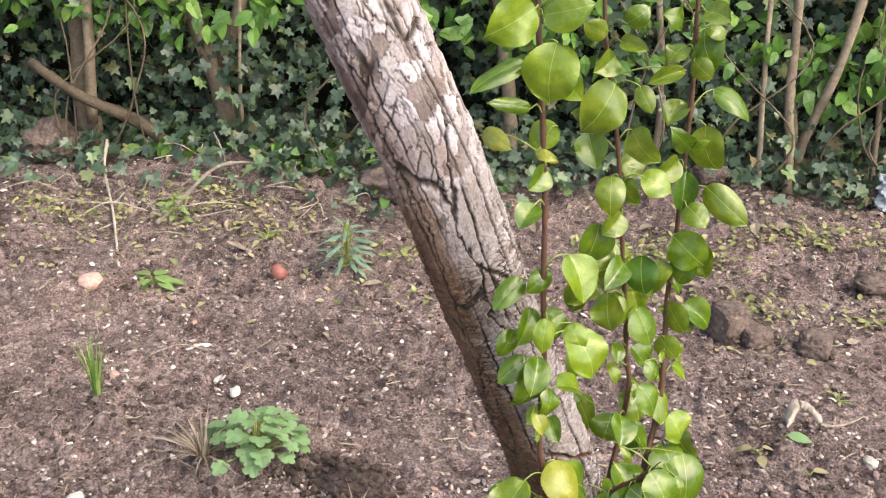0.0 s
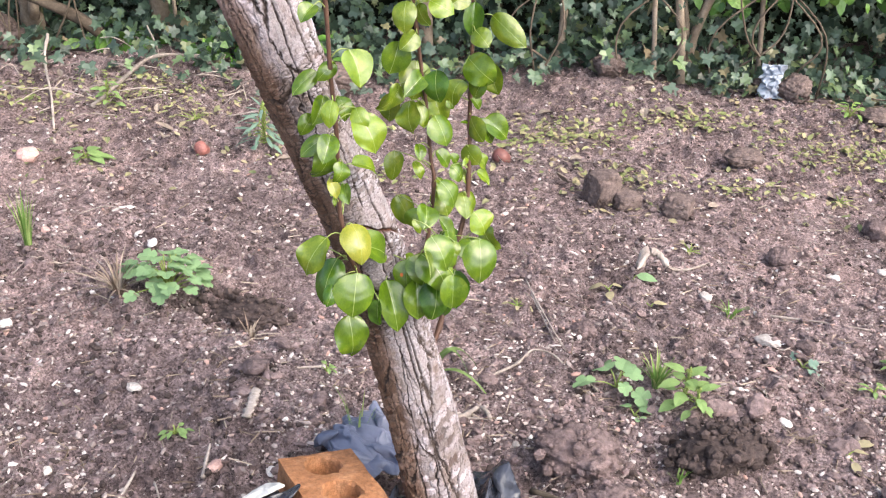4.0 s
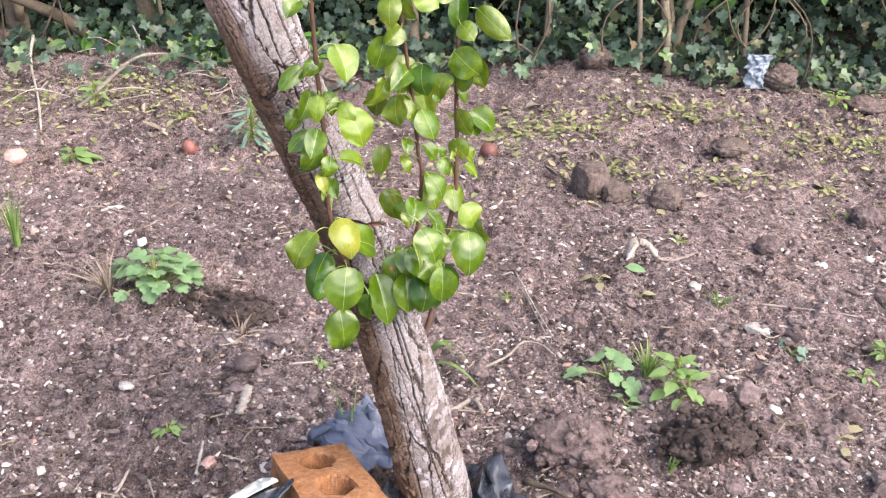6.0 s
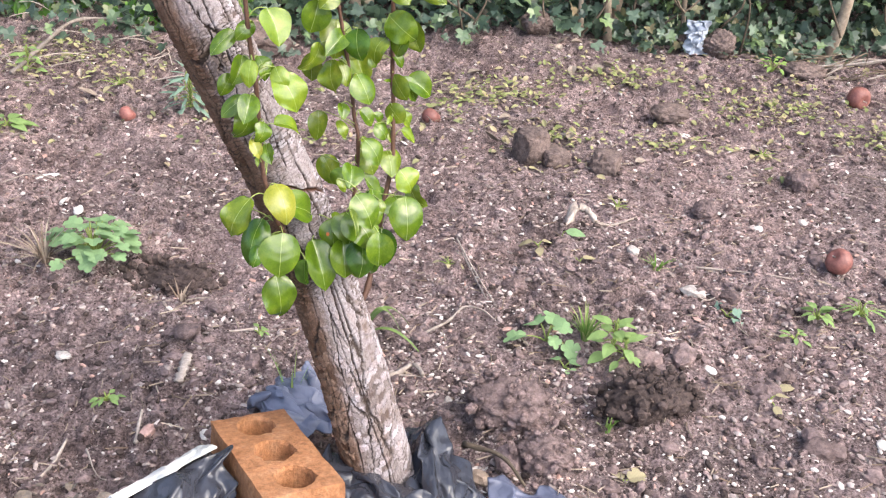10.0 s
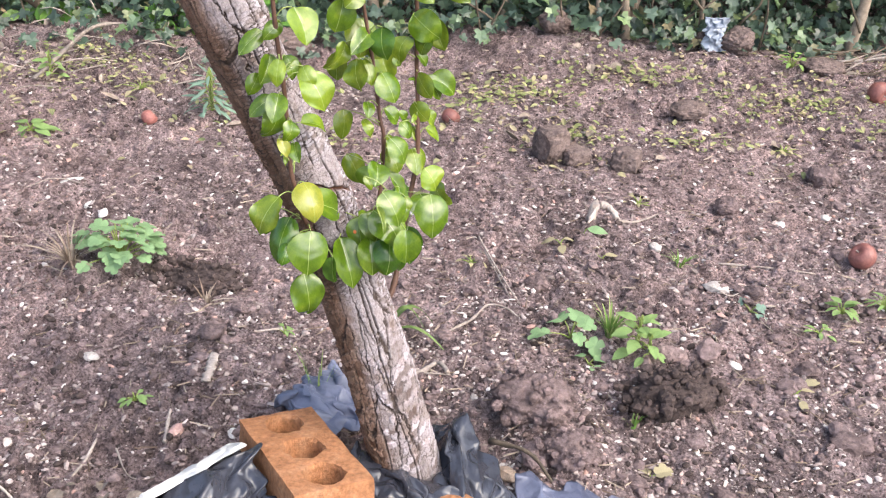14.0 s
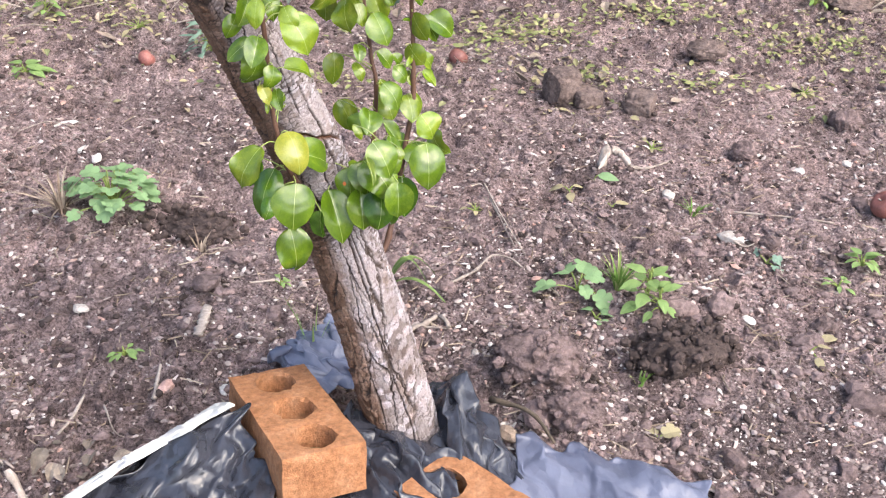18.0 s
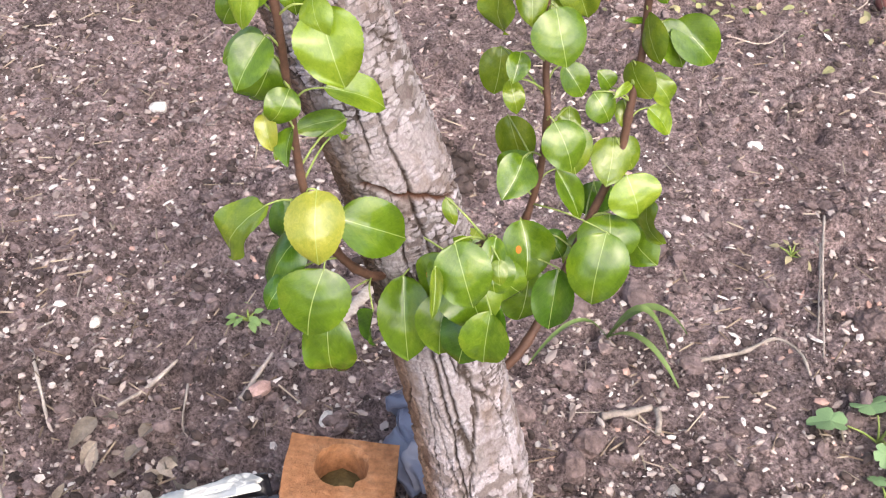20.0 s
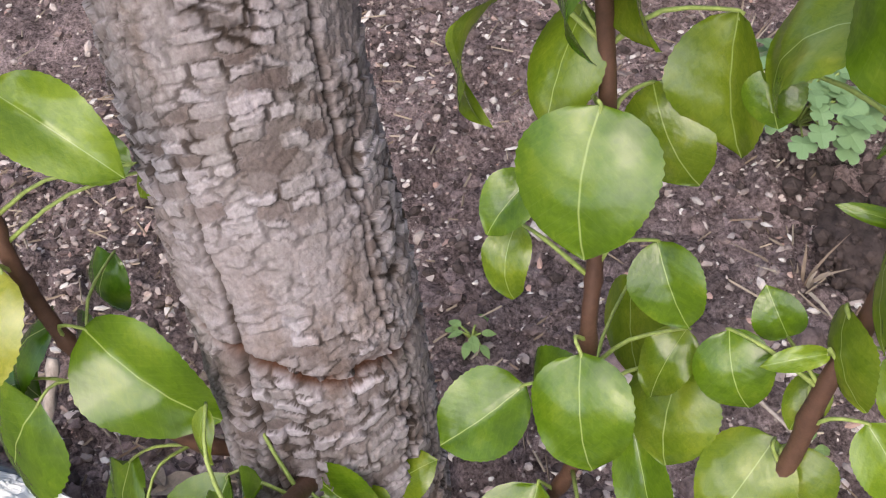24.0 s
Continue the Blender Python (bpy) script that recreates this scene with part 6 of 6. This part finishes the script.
def strap_weed(x, y, blades, label):
    """Long strap leaves arching from one root; each blade is a part."""
    root = thing("strap_weed", (x, y, gz(x, y)), label, "plant")
    for dx, dy, top, w in blades:
        v, f = [], []
        side = Vector((-dy, dx, 0)).normalized() * w
        for i in range(15):
            t = i / 14
            c = Vector((dx * t, dy * t, top * 4 * t * (1 - t) * (1.15 - 0.3 * t) + 0.004))
            q = math.sin(math.pi * (0.12 + 0.86 * t)) ** 0.6
            v += [c - side * q, c + Vector((0, 0, -0.002)), c + side * q]
            if i:
                b = 3 * i
                f += [(b - 3, b - 2, b + 1, b), (b - 2, b - 1, b + 2, b + 1)]
        mesh_ob("blade", v, f, STRAP, root, True)


strap_weed(0.055, 1.2, [(0.08, 0.05, 0.05, 0.0055), (0.07, 0.015, 0.06, 0.005), (0.1, -0.03, 0.035, 0.004), (-0.06, -0.09, 0.05, 0.003)], "strap-leaved green weed arching behind the trunk")


def dead_leaf(x, y, size, seed, label):
    r = random.Random(seed)
    v, f = flat_leaf(OVAL if seed % 2 else OVAL_OUT, r.uniform(0.3, 0.8), r.uniform(-0.4, 0.6))
    ob = mesh_ob("dead_leaf", (v * size @ turn(r.uniform(-0.4, 0.4), r.uniform(-0.4, 0.4), r.uniform(0, 6.3)).T).tolist(), f, DEADLEAF)
    ob.location = (x, y, gz(x, y) + 0.35 * size * 0.4 + 0.004)
    return tagged(ob, label, "leaf", "dead leaves on the soil")


for k in range(16):
    dead_leaf(rng.gauss(-0.275, 0.05), rng.gauss(0.785, 0.04), rng.uniform(0.022, 0.042), k, "curled grey-brown dead leaf beside the bag")
for k in range(40):
    dead_leaf(rng.uniform(-1.1, 1.4), rng.uniform(1.9, 2.55), rng.uniform(0.025, 0.05), k + 50, "withered pale brown leaf on the soil")

# ---- scrap of blue plastic under the hedge ----
scrap = thing("plastic_scrap", (0.86, 2.55, 0.02), "crumpled pale blue plastic scrap under the hedge", "plastic")
sc = sheet("film_piece", (0.835, 2.53, 0.02), (0.895, 2.54, 0.02), (0.9, 2.56, 0.12), (0.845, 2.57, 0.115), BLUEPLASTIC, 91, 0.012, (1.2, 5), 0.004, 36, parent=scrap)
sc.location = B0 - Vector((0.86, 2.55, 0.02))

# ---- crumbs, gravel and litter over the whole bed ----
rng = random.Random(5)
STONES = [lump_shape(k, 0.35, 1) for k in range(12)]
CHIPS = [(np.array([(-1, -0.5, -0.15), (0.2, -0.8, 0.1), (1, 0.1, 0), (0.1, 0.8, 0.05), (-0.8, 0.4, 0), (0, 0, 0.35)]), [(0, 1, 5), (1, 2, 5), (2, 3, 5), (3, 4, 5), (4, 0, 5)])]


def bed_spot(r, y0=0.55, y1=2.6):
    if r.random() < 0.14:
        return r.uniform(-2.0, -0.6), r.uniform(0.6, 1.7)
    y = y0 + (y1 - y0) * r.random() ** 1.55
    half = 0.45 + 0.48 * y
    return r.uniform(-half - 0.15, half + 0.15) + 0.1, y


def spots(count, seed, freq, level):
    """Places over the bed, thinned where a noise is low, with their heights."""
    r = random.Random(seed)
    p = np.array([bed_spot(r) for _ in range(count)])
    keep = vnoise(p[:, 0] * freq, p[:, 1] * freq, seed) > level + 0.5 * (np.array([r.random() for _ in range(count)]) - 0.5)
    p = p[keep]
    return np.c_[p, height(p[:, 0], p[:, 1])]


g = Soup()
for k, p in enumerate(spots(30000, 61, 3.3, -0.6)):
    s = 0.001 + 0.0044 * rng.random() ** 2.8
    v, f = STONES[k % 12]
    v = (v * s * np.array((rng.uniform(0.9, 1.7), rng.uniform(0.6, 1.1), rng.uniform(0.4, 0.8)))) @ turn(rng.uniform(-0.4, 0.4), rng.uniform(-0.4, 0.4), rng.uniform(0, 6.3)).T
    g.add(v + p + np.array((0, 0, 0.25 * s)), f)
nr = np.random.RandomState(62)
near_y = 0.55 + nr.rand(14000)
near_x = 0.1 + (nr.rand(14000) - 0.5) * (0.8 + near_y)
keep = vnoise(near_x * 5, near_y * 5, 66) > -0.2 + 0.8 * (nr.rand(14000) - 0.5)
near_spots = np.c_[near_x, near_y, height(near_x, near_y)][keep]
for k, p in enumerate(near_spots):
    s = 0.0007 + 0.0024 * rng.random() ** 3
    v, f = STONES[k % 12]
    v = (v * s * np.array((rng.uniform(0.9, 1.7), rng.uniform(0.6, 1.1), rng.uniform(0.4, 0.8)))) @ turn(rng.uniform(-0.4, 0.4), rng.uniform(-0.4, 0.4), rng.uniform(0, 6.3)).T
    g.add(v + p + np.array((0, 0, 0.25 * s)), f)
tagged(g.ob("gravel", GRAVEL), "small pale stones and chips scattered in soil", "gravel", kind="stuff")

g = Soup()
for k, p in enumerate(spots(24000, 9, 2.2, -0.6)):
    s = 0.0014 + 0.0085 * rng.random() ** 5.5
    v, f = STONES[k % 12]
    v = (v * s * np.array((1.25, 0.9, 0.55))) @ turn(rng.uniform(-0.4, 0.4), rng.uniform(-0.4, 0.4), rng.uniform(0, 6.3)).T
    g.add(v + p + np.array((0, 0, 0.3 * s)), f)
tagged(g.ob("soil_crumbs", CLOD), "loose crumbs and small clods of brown soil", "soil", kind="stuff")

g = Soup()
for p in spots(3800, 15, 1.5, -0.6):
    ln, a, w = 0.004 + 0.014 * rng.random() ** 2, rng.uniform(0, 6.3), rng.uniform(0.0005, 0.0012)
    d, e = np.array((math.cos(a), math.sin(a), 0)) * ln, np.array((-math.sin(a), math.cos(a), 0)) * w
    p, top = p + np.array((0, 0, 0.003)), np.array((0, 0, 0.0015))
    g.add([p - d - e, p - d + e, p + d + e + top * 2, p + d - e + top * 2, p - d + top, p + d + top * 3], [(0, 3, 5, 4), (1, 4, 5, 2), (0, 1, 2, 3)])
tagged(g.ob("plant_litter", LITTER), "dry straw bits and twig fragments on soil", "litter", kind="stuff")

g = Soup()
for k in range(2600):
    y = 2.62 - 0.8 * rng.random() ** 1.3
    x = rng.uniform(-1.8, 1.9)
    if vnoise(np.array([x * 3.1]), np.array([y * 3.1]), 71)[0] < -0.1 + 0.5 * (rng.random() - 0.5):
        continue
    fv, ff = flat_leaf(OVAL_OUT, rng.uniform(0.1, 0.5), rng.uniform(-0.2, 0.5))
    s = rng.uniform(0.008, 0.024)
    g.add(fv * s @ turn(rng.uniform(-0.5, 0.5), rng.uniform(-0.5, 0.5), rng.uniform(0, 6.3)).T + np.array((x, y, gz(x, y) + 0.006)), ff)
tagged(g.ob("fallen_leaves", FALLEN), "small withered yellow-green leaves on soil", "leaves", kind="stuff")

g = Soup()
for cx, cy, w, h, c in ((0.3, 2.25, 0.2, 0.1, 170), (0.98, 2.23, 0.25, 0.12, 200), (-0.75, 2.32, 0.2, 0.14, 150), (-0.3, 2.2, 0.14, 0.08, 60), (0.62, 2.36, 0.25, 0.1, 150),
                        (1.25, 2.08, 0.16, 0.06, 80), (-1.1, 2.25, 0.2, 0.12, 110), (0.45, 2.02, 0.14, 0.05, 50), (0.72, 2.0, 0.14, 0.05, 50), (-0.15, 1.96, 0.16, 0.06, 40)):
    for k in range(int(c * 1.6)):
        x, y = rng.gauss(cx, w * 0.5), rng.gauss(cy, h * 0.5)
        fv, ff = flat_leaf(OVAL_OUT, rng.uniform(0.1, 0.4), rng.uniform(0, 0.4))
        s = rng.uniform(0.008, 0.022)
        g.add(fv * s @ turn(rng.uniform(-0.2, 0.7), rng.uniform(-0.4, 0.4), rng.uniform(0, 6.3)).T + np.array((x, y, gz(x, y) + 0.004 + 0.012 * rng.random())), ff)
tagged(g.ob("low_weeds", LOWWEED), "patches of low yellowish-green weeds on soil", "weeds", kind="stuff")

# ---- flat pale chips and middling clods lying on the crumbs ----
g = Soup()
for k, p in enumerate(spots(9500, 83, 2.6, -0.45)):
    s = 0.0016 + 0.0058 * rng.random() ** 2.2
    v, f = CHIPS[0]
    v = (v * s * np.array((rng.uniform(0.7, 1.5), rng.uniform(0.4, 1.0), rng.uniform(0.5, 1.6)))) @ turn(rng.uniform(-0.5, 0.5), rng.uniform(-0.5, 0.5), rng.uniform(0, 6.3)).T
    g.add(v + p + np.array((0, 0, 0.002 + 0.2 * s)), f)
tagged(g.ob("stone_chips", GRAVEL), "flat pale chips of stone and shell on soil", "gravel", kind="stuff")

CLODS = [lump_shape(k + 40, 0.42, 2) for k in range(8)]
g = Soup()
for k, p in enumerate(spots(1500, 29, 1.7, 0.05)):
    s = 0.005 + 0.016 * rng.random() ** 3
    v, f = CLODS[k % 8]
    v = (v * s * np.array((1.2, 0.95, 0.7))) @ turn(rng.uniform(-0.5, 0.5), rng.uniform(-0.5, 0.5), rng.uniform(0, 6.3)).T
    g.add(v + p + np.array((0, 0, 0.25 * s)), f)
tagged(g.ob("small_clods", CLOD), "small broken clods of dry brown earth", "soil", kind="stuff")

# dark crumbs added as painted shade for the gaps between crumbs
g = Soup()
for k, p in enumerate(spots(11000, 37, 4.1, -0.3)):
    s = 0.0016 + 0.006 * rng.random() ** 3.5
    v, f = STONES[k % 12]
    v = (v * s * np.array((1.2, 0.9, 0.7))) @ turn(rng.uniform(-0.4, 0.4), rng.uniform(-0.4, 0.4), rng.uniform(0, 6.3)).T
    g.add(v + p + np.array((0, 0, 0.3 * s)), f)
tagged(g.ob("damp_crumbs", DAMPSHADE), "dark soil crumbs standing in for shaded gaps", "soil", kind="stuff")
